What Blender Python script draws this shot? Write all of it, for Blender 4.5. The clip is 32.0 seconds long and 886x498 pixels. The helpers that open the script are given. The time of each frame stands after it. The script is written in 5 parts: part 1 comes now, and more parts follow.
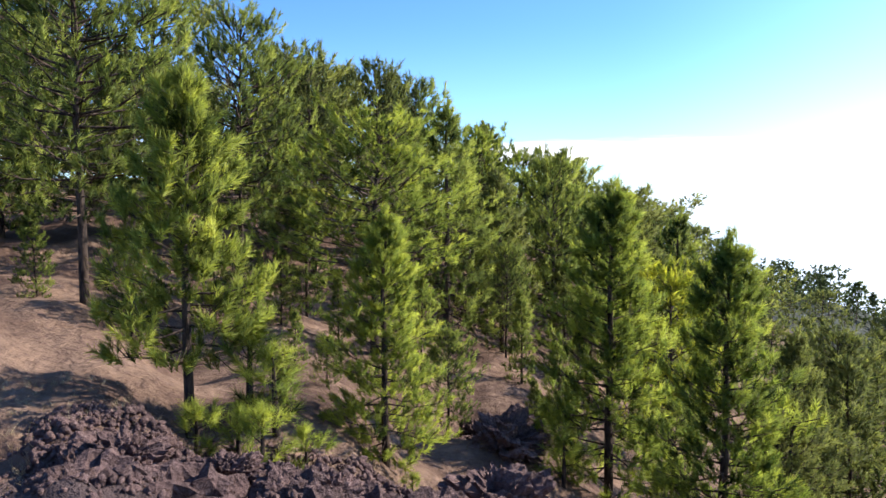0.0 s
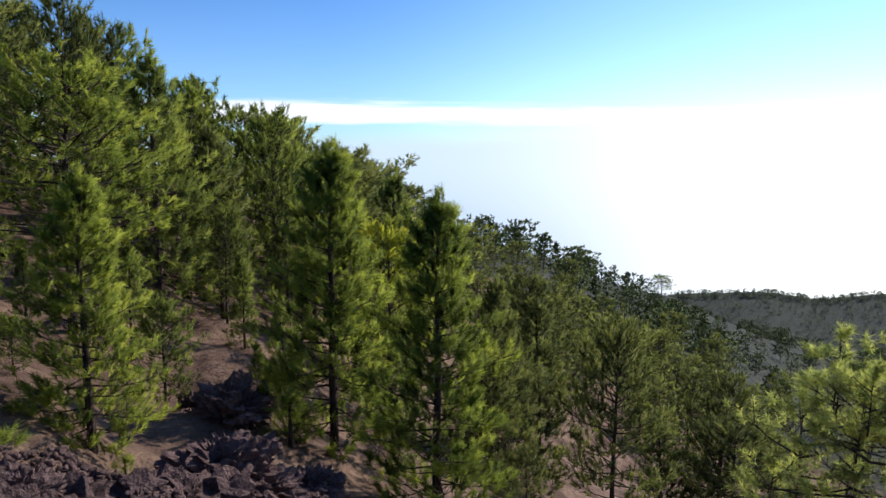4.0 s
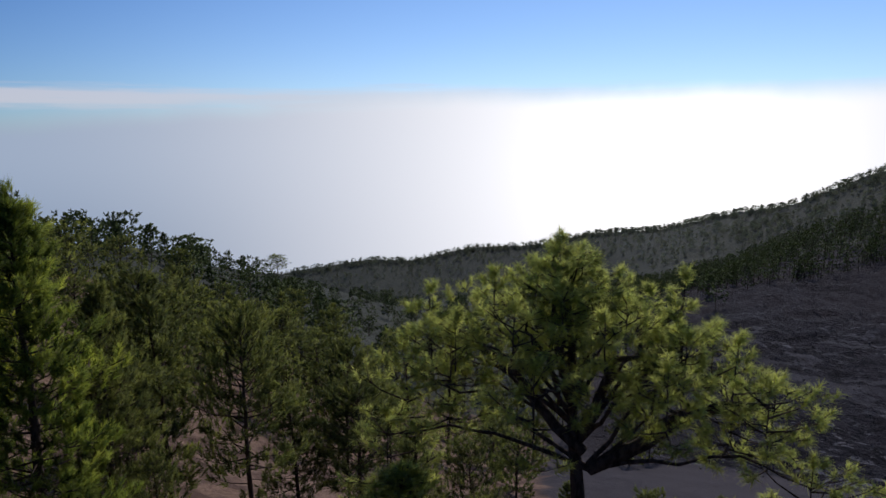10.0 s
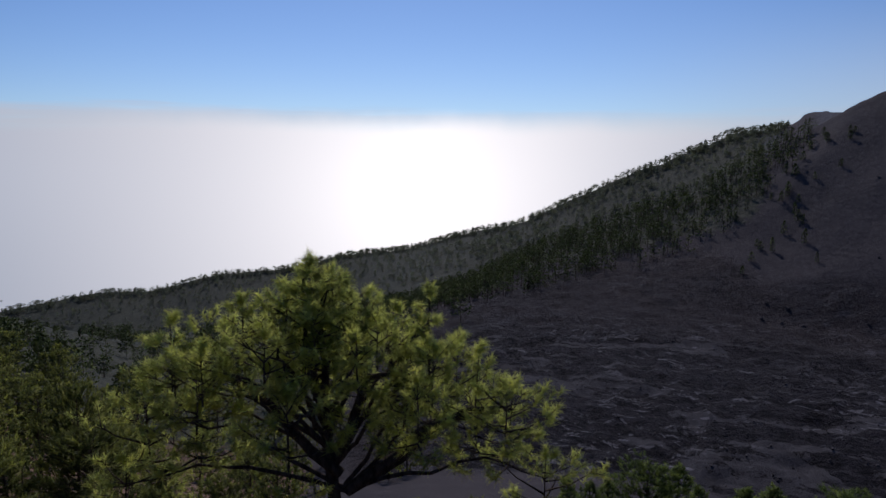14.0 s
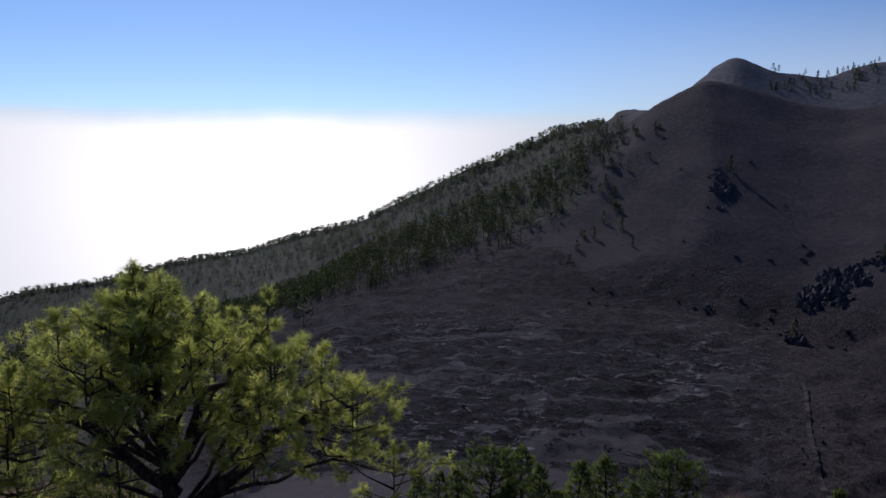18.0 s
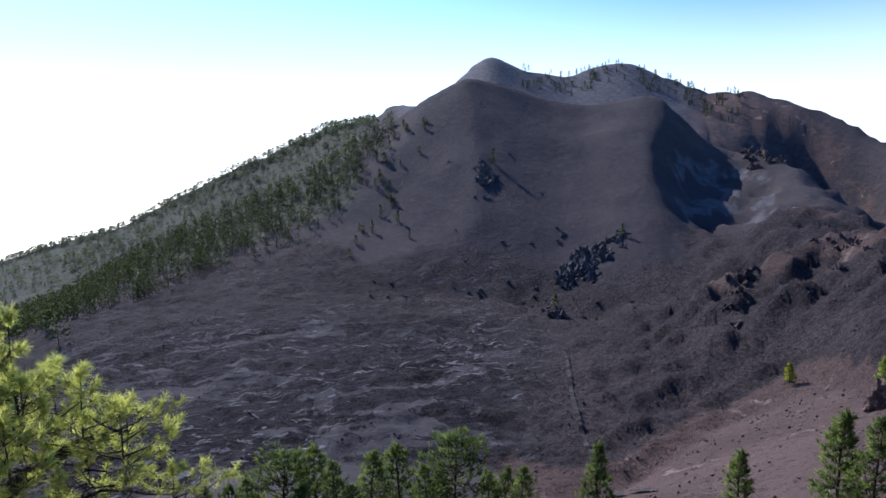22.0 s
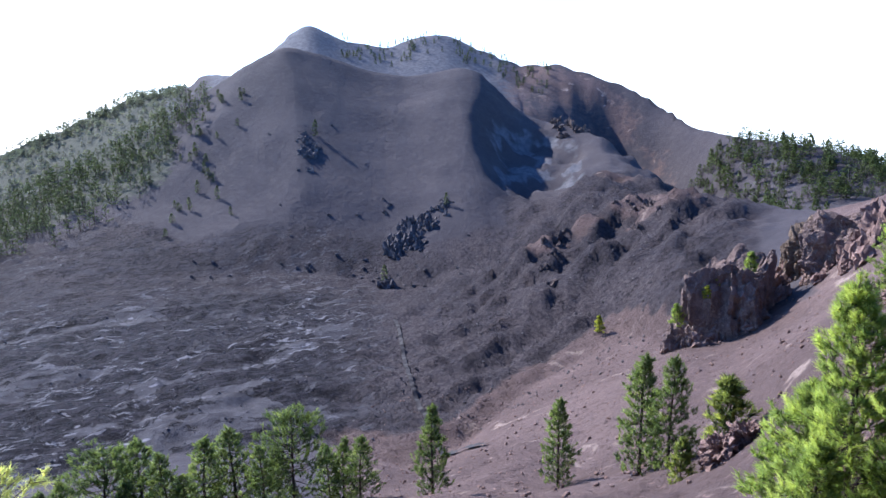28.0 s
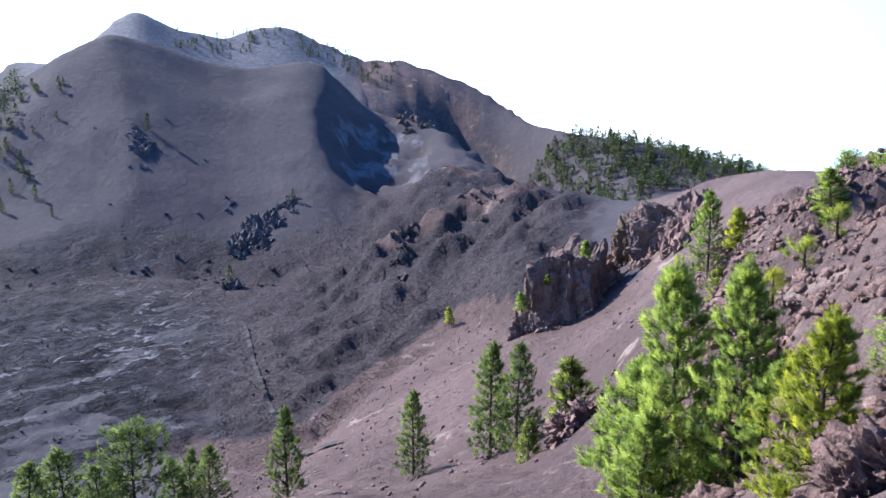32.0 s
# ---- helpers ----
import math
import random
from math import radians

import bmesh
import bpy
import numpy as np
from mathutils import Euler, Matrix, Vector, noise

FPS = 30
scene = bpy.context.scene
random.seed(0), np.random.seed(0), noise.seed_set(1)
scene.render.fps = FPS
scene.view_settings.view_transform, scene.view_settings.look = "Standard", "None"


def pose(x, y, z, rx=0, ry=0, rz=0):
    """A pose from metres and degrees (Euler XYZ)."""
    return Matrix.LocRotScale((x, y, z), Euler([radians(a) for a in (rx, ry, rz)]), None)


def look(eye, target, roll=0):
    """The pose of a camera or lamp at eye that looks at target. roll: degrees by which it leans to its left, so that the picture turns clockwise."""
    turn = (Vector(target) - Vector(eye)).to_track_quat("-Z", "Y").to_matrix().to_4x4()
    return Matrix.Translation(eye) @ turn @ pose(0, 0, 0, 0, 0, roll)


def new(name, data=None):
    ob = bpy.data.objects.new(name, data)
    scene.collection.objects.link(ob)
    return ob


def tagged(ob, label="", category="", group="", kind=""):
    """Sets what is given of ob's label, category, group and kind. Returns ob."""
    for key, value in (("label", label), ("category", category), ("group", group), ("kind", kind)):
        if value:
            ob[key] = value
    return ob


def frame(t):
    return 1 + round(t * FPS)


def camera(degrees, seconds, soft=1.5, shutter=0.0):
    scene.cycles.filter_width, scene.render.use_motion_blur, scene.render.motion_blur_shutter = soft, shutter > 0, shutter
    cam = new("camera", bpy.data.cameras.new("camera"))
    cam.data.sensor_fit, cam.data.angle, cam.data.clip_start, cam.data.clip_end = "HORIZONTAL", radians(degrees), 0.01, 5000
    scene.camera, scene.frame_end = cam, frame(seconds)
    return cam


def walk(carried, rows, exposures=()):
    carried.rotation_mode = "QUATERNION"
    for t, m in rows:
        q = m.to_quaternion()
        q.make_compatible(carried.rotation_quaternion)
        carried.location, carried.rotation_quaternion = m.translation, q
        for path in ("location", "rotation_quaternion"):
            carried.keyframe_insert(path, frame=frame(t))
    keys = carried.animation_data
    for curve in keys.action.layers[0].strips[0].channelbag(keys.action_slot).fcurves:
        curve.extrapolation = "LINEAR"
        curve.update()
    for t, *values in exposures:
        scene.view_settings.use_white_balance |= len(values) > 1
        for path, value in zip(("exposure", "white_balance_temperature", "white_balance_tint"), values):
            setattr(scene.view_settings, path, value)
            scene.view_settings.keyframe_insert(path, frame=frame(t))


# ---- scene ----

LENS = 64.4
cam = camera(LENS, 32.0, soft=1.5)
PATH = [
    (0.0, pose(0.000, 0.160, 0.0, 84.584, -0.034, 0.002)),
    (0.5, pose(0.009, 0.160, 0.0, 83.849, -0.200, -3.172)),
    (1.0, pose(0.016, 0.159, 0.0, 83.371, -0.302, -5.870)),
    (1.5, pose(0.024, 0.158, 0.0, 83.171, -0.642, -8.708)),
    (2.0, pose(0.032, 0.157, 0.0, 82.744, -0.685, -11.501)),
    (2.5, pose(0.041, 0.155, 0.0, 82.214, -0.560, -14.614)),
    (3.0, pose(0.048, 0.153, 0.0, 81.772, -0.584, -17.399)),
    (3.5, pose(0.055, 0.150, 0.0, 81.546, -0.775, -19.975)),
    (5.5, pose(0.080, 0.139, 0.0, 81.358, -0.712, -29.779)),
    (6.0, pose(0.087, 0.134, 0.0, 80.854, -0.931, -32.777)),
    (6.5, pose(0.094, 0.129, 0.0, 80.479, -1.412, -35.842)),
    (7.0, pose(0.101, 0.124, 0.0, 80.308, -1.601, -39.047)),
    (7.5, pose(0.107, 0.119, 0.0, 80.344, -1.379, -41.759)),
    (8.0, pose(0.112, 0.114, 0.0, 80.393, -0.852, -44.400)),
    (8.5, pose(0.116, 0.110, 0.0, 80.335, -0.318, -46.436)),
    (9.0, pose(0.120, 0.106, 0.0, 80.243, 0.000, -48.427)),
    (9.5, pose(0.124, 0.101, 0.0, 80.206, 0.252, -50.827)),
    (10.0, pose(0.129, 0.095, 0.0, 80.267, 0.397, -53.646)),
    (10.5, pose(0.133, 0.088, 0.0, 80.592, 0.030, -56.515)),
    (11.0, pose(0.138, 0.081, 0.0, 81.142, -0.426, -59.495)),
    (11.5, pose(0.142, 0.074, 0.0, 81.669, -0.949, -62.209)),
    (12.0, pose(0.145, 0.068, 0.0, 82.043, -1.042, -64.892)),
    (12.5, pose(0.148, 0.061, 0.0, 82.227, -0.965, -67.278)),
    (13.0, pose(0.150, 0.055, 0.0, 82.162, -0.719, -69.624)),
    (13.5, pose(0.152, 0.050, 0.0, 82.127, -0.771, -71.614)),
    (14.0, pose(0.154, 0.045, 0.0, 82.120, -0.529, -73.685)),
    (14.5, pose(0.155, 0.040, 0.0, 82.092, -0.524, -75.427)),
    (16.5, pose(0.159, 0.022, 0.0, 82.252, 0.034, -82.226)),
    (17.0, pose(0.159, 0.017, 0.0, 82.039, 0.177, -83.827)),
    (17.5, pose(0.159, 0.013, 0.0, 81.891, 0.267, -85.330)),
    (18.0, pose(0.160, 0.009, 0.0, 82.011, 0.263, -86.809)),
    (18.5, pose(0.160, 0.004, 0.0, 81.984, 0.615, -88.621)),
    (19.0, pose(0.160, -0.001, 0.0, 81.775, 0.816, -90.651)),
    (19.5, pose(0.160, -0.007, 0.0, 81.701, 0.809, -92.604)),
    (20.0, pose(0.159, -0.013, 0.0, 82.016, 1.062, -94.899)),
    (20.5, pose(0.159, -0.020, 0.0, 82.279, 1.305, -97.516)),
    (21.0, pose(0.158, -0.028, 0.0, 82.269, 1.281, -100.281)),
    (21.5, pose(0.156, -0.035, 0.0, 81.904, 1.308, -102.676)),
    (22.0, pose(0.155, -0.041, 0.0, 81.457, 1.173, -104.914)),
    (22.5, pose(0.155, -0.041, 0.0, 81.039, 1.201, -104.905)),
    (23.0, pose(0.155, -0.040, 0.0, 80.728, 1.343, -104.733)),
    (23.5, pose(0.154, -0.042, 0.0, 80.502, 1.478, -105.387)),
    (24.0, pose(0.154, -0.044, 0.0, 80.447, 1.760, -106.426)),
    (24.5, pose(0.153, -0.048, 0.0, 80.321, 1.838, -107.669)),
    (25.0, pose(0.152, -0.051, 0.0, 80.049, 1.810, -109.002)),
    (25.5, pose(0.150, -0.055, 0.0, 79.776, 1.777, -110.375)),
    (27.5, pose(0.142, -0.073, 0.0, 78.879, 1.536, -117.484)),
    (28.0, pose(0.140, -0.077, 0.0, 78.862, 1.361, -119.088)),
    (28.5, pose(0.138, -0.081, 0.0, 78.941, 1.351, -120.562)),
    (29.0, pose(0.136, -0.084, 0.0, 79.101, 1.263, -122.083)),
    (29.5, pose(0.133, -0.088, 0.0, 79.137, 1.362, -123.804)),
    (30.0, pose(0.131, -0.093, 0.0, 78.914, 1.209, -125.568)),
    (30.5, pose(0.128, -0.095, 0.0, 78.730, 0.601, -126.719)),
    (31.0, pose(0.126, -0.098, 0.0, 78.446, -0.225, -127.759)),
    (31.5, pose(0.124, -0.101, 0.0, 78.350, -0.171, -129.297)),
    (32.0, pose(0.120, -0.105, 0.0, 78.273, 0.655, -131.382)),
]
EXPOSURES = [(0, 1.12, 6500, 11), (3, 0.42, 6400, 11), (6, -0.1, 6300, 12), (9, -0.75, 6200, 15), (11, -1.0, 6150, 16), (13, -1.2, 6150, 18), (17, -1.0, 6150, 19),
             (19.5, -0.68, 6150, 17), (21, -0.2, 6100, 15), (22, 0.5, 5950, 14), (24, 1.1, 5780, 13), (28, 1.5, 5740, 13), (32, 1.65, 5850, 12)]
walk(cam, PATH, EXPOSURES)

# ---- light -----------------------------------------------------------------
SUN_AZ, SUN_EL = 72.0, 36.0          # degrees clockwise from +Y, degrees up


def heading(az, el=0.0):
    a, e = radians(az), radians(el)
    return Vector((math.sin(a) * math.cos(e), math.cos(a) * math.cos(e), math.sin(e)))


sun = new("sun", bpy.data.lights.new("sun", "SUN"))
sun.data.energy, sun.data.angle, sun.data.color = 4.2, radians(0.6), (1.0, 0.94, 0.85)
sun.matrix_world = look((0, 0, 0), -heading(SUN_AZ, SUN_EL)) @ Matrix.Identity(4)


class Nodes:
    """A short hand for building node trees."""

    def __init__(self, tree):
        self.tree = tree
        tree.nodes.clear()

    def add(self, kind, inputs=(), **fields):
        n = self.tree.nodes.new(kind)
        for k, v in fields.items():
            setattr(n, k, v)
        for k, v in dict(inputs).items():
            self.put(n.inputs[k], v)
        return n

    def put(self, socket, v):
        if isinstance(v, bpy.types.NodeSocket):
            self.tree.links.new(v, socket)
        elif isinstance(v, bpy.types.Node):
            self.tree.links.new(v.outputs[0], socket)
        else:
            socket.default_value = v

    def math(self, op, a, b=0.0, c=0.0, clamp=False):
        n = self.add("ShaderNodeMath", {0: a, 1: b, 2: c}, operation=op, use_clamp=clamp)
        return n.outputs[0]

    def span(self, v, a, b, c=0.0, d=1.0, smooth=True):
        n = self.add("ShaderNodeMapRange", {"Value": v, "From Min": a, "From Max": b, "To Min": c, "To Max": d},
                     interpolation_type="SMOOTHSTEP" if smooth else "LINEAR")
        return n.outputs[0]

    def mix(self, f, a, b, blend="MIX"):
        n = self.add("ShaderNodeMix", {"Factor": f}, data_type="RGBA", blend_type=blend)
        self.put(n.inputs[6], a if not isinstance(a, tuple) else (*a[:3], 1))
        self.put(n.inputs[7], b if not isinstance(b, tuple) else (*b[:3], 1))
        return n.outputs[2]

    def noise(self, vec, scale, detail=4.0, rough=0.55, distort=0.0):
        n = self.add("ShaderNodeTexNoise", {"Vector": vec, "Scale": scale, "Detail": detail, "Roughness": rough, "Distortion": distort})
        return n.outputs[0]


# sky: clear blue above, a low white haze over the sea, one thin band of cloud above it
world = bpy.data.worlds.new("sky")
scene.world = world
world.use_nodes = True
w = Nodes(world.node_tree)
sky = w.add("ShaderNodeTexSky", sky_type="NISHITA", sun_disc=False, sun_elevation=radians(SUN_EL), sun_rotation=radians(SUN_AZ),
            altitude=2000.0, air_density=1.0, dust_density=0.6, ozone_density=2.0)
way = w.add("ShaderNodeTexCoord").outputs["Generated"]
sep = w.add("ShaderNodeSeparateXYZ", {0: way})
el = w.math("MULTIPLY", w.math("ARCSINE", sep.outputs[2]), 57.2958)
flat = w.add("ShaderNodeVectorMath", {0: w.add("ShaderNodeCombineXYZ", {0: sep.outputs[0], 1: sep.outputs[1], 2: 0.0})}, operation="NORMALIZE")
s = heading(SUN_AZ)
near_sun = w.add("ShaderNodeVectorMath", {0: flat.outputs[0], 1: (s.x, s.y, 0.0)}, operation="DOT_PRODUCT").outputs["Value"]
r = heading(SUN_AZ + 90)
side = w.add("ShaderNodeVectorMath", {0: flat.outputs[0], 1: (r.x, r.y, 0.0)}, operation="DOT_PRODUCT").outputs["Value"]
wave = w.noise(way, 9.0, 5.0)
stretched = w.add("ShaderNodeMapping", {"Vector": way, "Scale": (2.2, 2.2, 40.0)})
streak = w.noise(stretched, 2.0, 5.0, 0.6)
glow = w.span(near_sun, 0.5, 1.0)
spot = heading(SUN_AZ, -3.5)
to_spot = w.add("ShaderNodeVectorMath", {0: way, 1: tuple(spot)}, operation="DOT_PRODUCT").outputs["Value"]
core = w.math("POWER", w.span(w.math("ARCCOSINE", w.math("MINIMUM", to_spot, 0.99999)), 0.02, 0.75, 1.0, 0.0, False), 2.7)
blue = w.mix(1.0, sky.outputs[0], (0.52, 0.82, 1.17), "MULTIPLY")
blue = w.mix(w.math("MULTIPLY", glow, 0.75), blue, w.mix(1.0, blue, (2.5, 1.85, 1.5), "MULTIPLY"))
# haze rises to the eye's level, a little higher towards the sun
lift = w.math("ADD", el, w.math("MULTIPLY", w.math("SUBTRACT", wave, 0.5), 1.2))
haze = w.span(w.math("SUBTRACT", lift, w.math("MULTIPLY", glow, 2.4)), -1.2, 1.2, 1.0, 0.0)
deep = w.span(el, -12.0, -1.0, 1.0, 0.0)
haze_far = w.mix(deep, (5.2, 6.5, 8.2), (2.7, 3.9, 5.6))
haze_col = w.mix(w.math("MULTIPLY", w.math("MULTIPLY", glow, glow), 0.8), haze_far, (12.5, 12.7, 12.9))
haze_col = w.mix(core, haze_col, (27.0, 26.0, 24.0))
band_h = w.math("ADD", el, w.math("MULTIPLY", w.math("SUBTRACT", streak, 0.5), 2.0))
band = w.math("MULTIPLY", w.span(band_h, 1.3, 2.2), w.span(band_h, 2.6, 3.5, 1.0, 0.0))
band = w.math("MULTIPLY", band, w.span(side, -0.9, 0.2, 1.0, 0.35))
sky_all = w.mix(haze, w.mix(w.math("MULTIPLY", band, 0.75), blue, (10.5, 10.0, 10.2)), haze_col)
# glare of the haze towards the sun and a pale veil over the open side
veil = w.math("MULTIPLY", w.span(el, 0.0, 13.0, 0.75, 0.0), w.span(side, 0.15, 0.75, 0.12, 1.0))
sky_all = w.mix(veil, sky_all, (9.5, 10.5, 11.0))
clear = w.math("MULTIPLY", w.span(near_sun, -0.05, 0.30, 0.9, 0.0), w.math("MULTIPLY", w.span(side, 0.5, 0.8), w.span(el, 4.0, 22.0, 1.0, 0.0)))
sky_all = w.mix(clear, sky_all, (2.5, 3.7, 4.2))
bg = w.add("ShaderNodeBackground", {"Color": sky_all, "Strength": 0.11})
w.add("ShaderNodeOutputWorld", {0: bg})

# ---- materials -------------------------------------------------------------


def material(name):
    m = bpy.data.materials.new(name)
    m.use_nodes = True
    n = Nodes(m.node_tree)
    n.mat = m
    n.obj = n.add("ShaderNodeTexCoord").outputs["Object"]
    n.pos = n.add("ShaderNodeNewGeometry").outputs["Position"]
    return n


def finish(n, colour, rough=0.9, bump=None, strength=0.5, distance=0.1, spec=0.2):
    b = n.add("ShaderNodeBsdfPrincipled", {"Base Color": colour, "Roughness": rough, "Specular IOR Level": spec})
    if bump is not None:
        n.put(b.inputs["Normal"], n.add("ShaderNodeBump", {"Height": bump, "Strength": strength, "Distance": distance}))
    n.add("ShaderNodeOutputMaterial", {0: b})
    return n.mat


def ground_material():
    n = material("volcanic_ground")
    zone = n.add("ShaderNodeSeparateColor", {0: n.add("ShaderNodeVertexColor", layer_name="zone")})
    forest, lava, red = zone.outputs[0], zone.outputs[1], zone.outputs[2]
    pale = n.add("ShaderNodeAttribute", attribute_name="pale").outputs["Fac"]
    scrub = n.add("ShaderNodeAttribute", attribute_name="scrub").outputs["Fac"]
    ashy = n.add("ShaderNodeAttribute", attribute_name="ashy").outputs["Fac"]
    p = n.pos
    coarse, mid, fine = n.noise(p, 0.03, 5), n.noise(p, 0.35, 6, 0.62), n.noise(p, 4.0, 6, 0.65)
    grit = n.noise(p, 25.0, 4, 0.7)
    cinder = n.mix(n.span(coarse, 0.35, 0.68), (0.041, 0.037, 0.041), (0.058, 0.051, 0.053))
    cinder = n.mix(n.span(mid, 0.4, 0.75, 0.0, 0.5), cinder, (0.069, 0.062, 0.064))
    # lava floor: dark clinker with pale ash lying in the hollows
    bend = n.noise(p, 0.016, 3)
    clinker_tone = n.noise(p, 1.1, 6, 0.7)
    sheet = n.add("ShaderNodeMapping", {"Vector": p, "Scale": (0.085, 0.034, 0.05), "Rotation": (0, 0, 0.12)})
    flow = n.noise(sheet, 1.0, 7, 0.6, 1.4)
    fleck = n.noise(n.add("ShaderNodeMapping", {"Vector": p, "Scale": (0.42, 0.2, 0.2)}), 1.0, 6, 0.65, 0.8)
    ash = n.math("MULTIPLY", n.span(n.math("ADD", n.math("ADD", flow, n.math("MULTIPLY", mid, 0.14)), n.math("MULTIPLY", clinker_tone, 0.16)), 0.672, 0.70), n.span(bend, 0.36, 0.52, 0.45, 1.0))
    speck = n.math("MULTIPLY", n.span(n.math("ADD", fleck, n.math("MULTIPLY", clinker_tone, 0.2)), 0.67, 0.70), n.span(n.noise(p, 0.028, 2), 0.46, 0.58))
    speck = n.math("MULTIPLY", speck, ashy)
    rope = n.noise(n.add("ShaderNodeMapping", {"Vector": p, "Scale": (0.55, 0.13, 0.15), "Rotation": (0, 0, 0.15)}), 1.0, 7, 0.68, 1.6)
    rock = n.mix(n.span(n.math("ADD", n.math("MULTIPLY", rope, 0.7), n.math("MULTIPLY", mid, 0.3)), 0.43, 0.58), (0.011, 0.010, 0.013), (0.040, 0.037, 0.043))
    ash = n.math("MULTIPLY", ash, ashy)
    rock = n.mix(n.math("MULTIPLY", n.math("SUBTRACT", 1.0, ashy), n.span(coarse, 0.3, 0.7, 0.3, 0.9)), rock, n.mix(n.span(clinker_tone, 0.35, 0.65), (0.034, 0.029, 0.031), (0.088, 0.072, 0.070)))
    rock = n.mix(ash, rock, n.mix(n.span(mid, 0.3, 0.7), (0.040, 0.038, 0.041), (0.066, 0.063, 0.067)))
    rock = n.mix(n.math("MULTIPLY", speck, 0.8), rock, (0.20, 0.196, 0.205))
    # reddish scoria slope with pale tan patches
    rust = n.mix(n.span(coarse, 0.38, 0.62), (0.084, 0.060, 0.054), (0.128, 0.092, 0.081))
    rust = n.mix(n.span(n.noise(p, 0.16, 6, 0.6, 0.8), 0.60, 0.70), rust, (0.25, 0.195, 0.16))
    rust = n.mix(n.span(fine, 0.45, 0.7, 0.0, 0.45), rust, (0.075, 0.05, 0.046))
    clinker = n.noise(p, 0.9, 7, 0.7)
    rust = n.mix(n.span(clinker, 0.34, 0.5, 0.75, 0.0), rust, (0.055, 0.036, 0.032))
    rust = n.mix(n.span(n.noise(p, 2.2, 6, 0.7), 0.56, 0.68, 0.0, 0.6), rust, (0.21, 0.145, 0.122))
    # forest floor: brown needle litter over red earth
    litter = n.mix(n.span(mid, 0.38, 0.62), (0.10, 0.062, 0.044), (0.235, 0.155, 0.105))
    litter = n.mix(n.span(fine, 0.42, 0.7, 0.0, 0.6), litter, (0.085, 0.052, 0.042))
    ragged = n.math("MULTIPLY", n.math("SUBTRACT", n.noise(p, 0.25, 5), 0.5), 0.7)
    c = n.mix(n.span(n.math("ADD", lava, ragged), 0.35, 0.65), cinder, rock)
    c = n.mix(n.span(n.math("ADD", red, ragged), 0.35, 0.65), c, rust)
    c = n.mix(n.span(n.math("ADD", forest, ragged), 0.35, 0.65), c, litter)
    # lighter grey of pit and saddle; behind the cone it stands for haze
    old = n.mix(n.span(mid, 0.35, 0.65), (0.070, 0.071, 0.078), (0.11, 0.11, 0.116))
    c = n.mix(n.span(n.math("ADD", pale, ragged), 0.3, 0.7), c, old)
    # far ridge: pale ground between trees, whitened further to carry the haze
    c = n.mix(n.span(n.math("ADD", pale, n.math("MULTIPLY", ragged, 1.6)), 1.15, 1.7), c, (0.19, 0.183, 0.175))
    bush = n.mix(n.span(mid, 0.35, 0.65), (0.036, 0.041, 0.029), (0.072, 0.076, 0.055))
    c = n.mix(n.span(n.math("ADD", scrub, n.math("MULTIPLY", ragged, 1.3)), 0.35, 0.6), c, bush)
    c = n.mix(n.span(grit, 0.35, 0.75, 0.0, 0.35), c, n.mix(1.0, c, (0.5, 0.5, 0.5), "MULTIPLY"))
    h = n.math("ADD", n.math("MULTIPLY", mid, 1.0), n.math("ADD", n.math("MULTIPLY", fine, 0.3), n.math("MULTIPLY", grit, 0.05)))
    h = n.math("ADD", h, n.math("MULTIPLY", n.math("MULTIPLY", clinker, lava), n.math("SUBTRACT", 3.2, n.math("MULTIPLY", ash, 3.0))))
    h = n.math("ADD", h, n.math("MULTIPLY", n.math("MULTIPLY", clinker, red), 1.3))
    c = n.mix(1.0, c, (1.14, 1.12, 1.16), "MULTIPLY")
    return finish(n, c, 0.95, h, 0.9, 0.6, 0.1)


def rock_material(name, dark, light, dust, scale=1.0):
    n = material(name)
    p = n.obj
    pick = n.add("ShaderNodeObjectInfo").outputs["Random"]
    a, b, c = n.noise(p, 1.4 * scale, 7, 0.65), n.noise(p, 7.0 * scale, 7, 0.7), n.noise(p, 30.0 * scale, 4, 0.7)
    col = n.mix(n.span(a, 0.35, 0.65), dark, light)
    col = n.mix(n.span(b, 0.5, 0.72, 0.0, 0.8), col, dust)
    col = n.mix(n.span(c, 0.3, 0.6, 0.55, 0.0), col, tuple(0.45 * v for v in dark))
    col = n.mix(n.math("MULTIPLY", pick, 0.3), col, tuple(0.6 * v for v in dark))
    holes = n.add("ShaderNodeTexVoronoi", {"Vector": p, "Scale": 9.0 * scale}).outputs["Distance"]
    h = n.math("ADD", n.math("ADD", a, n.math("MULTIPLY", b, 0.5)), n.math("ADD", n.math("MULTIPLY", c, 0.2), n.math("MULTIPLY", holes, 0.35)))
    return finish(n, col, 0.93, h, 0.9, 0.18 / scale, 0.15)


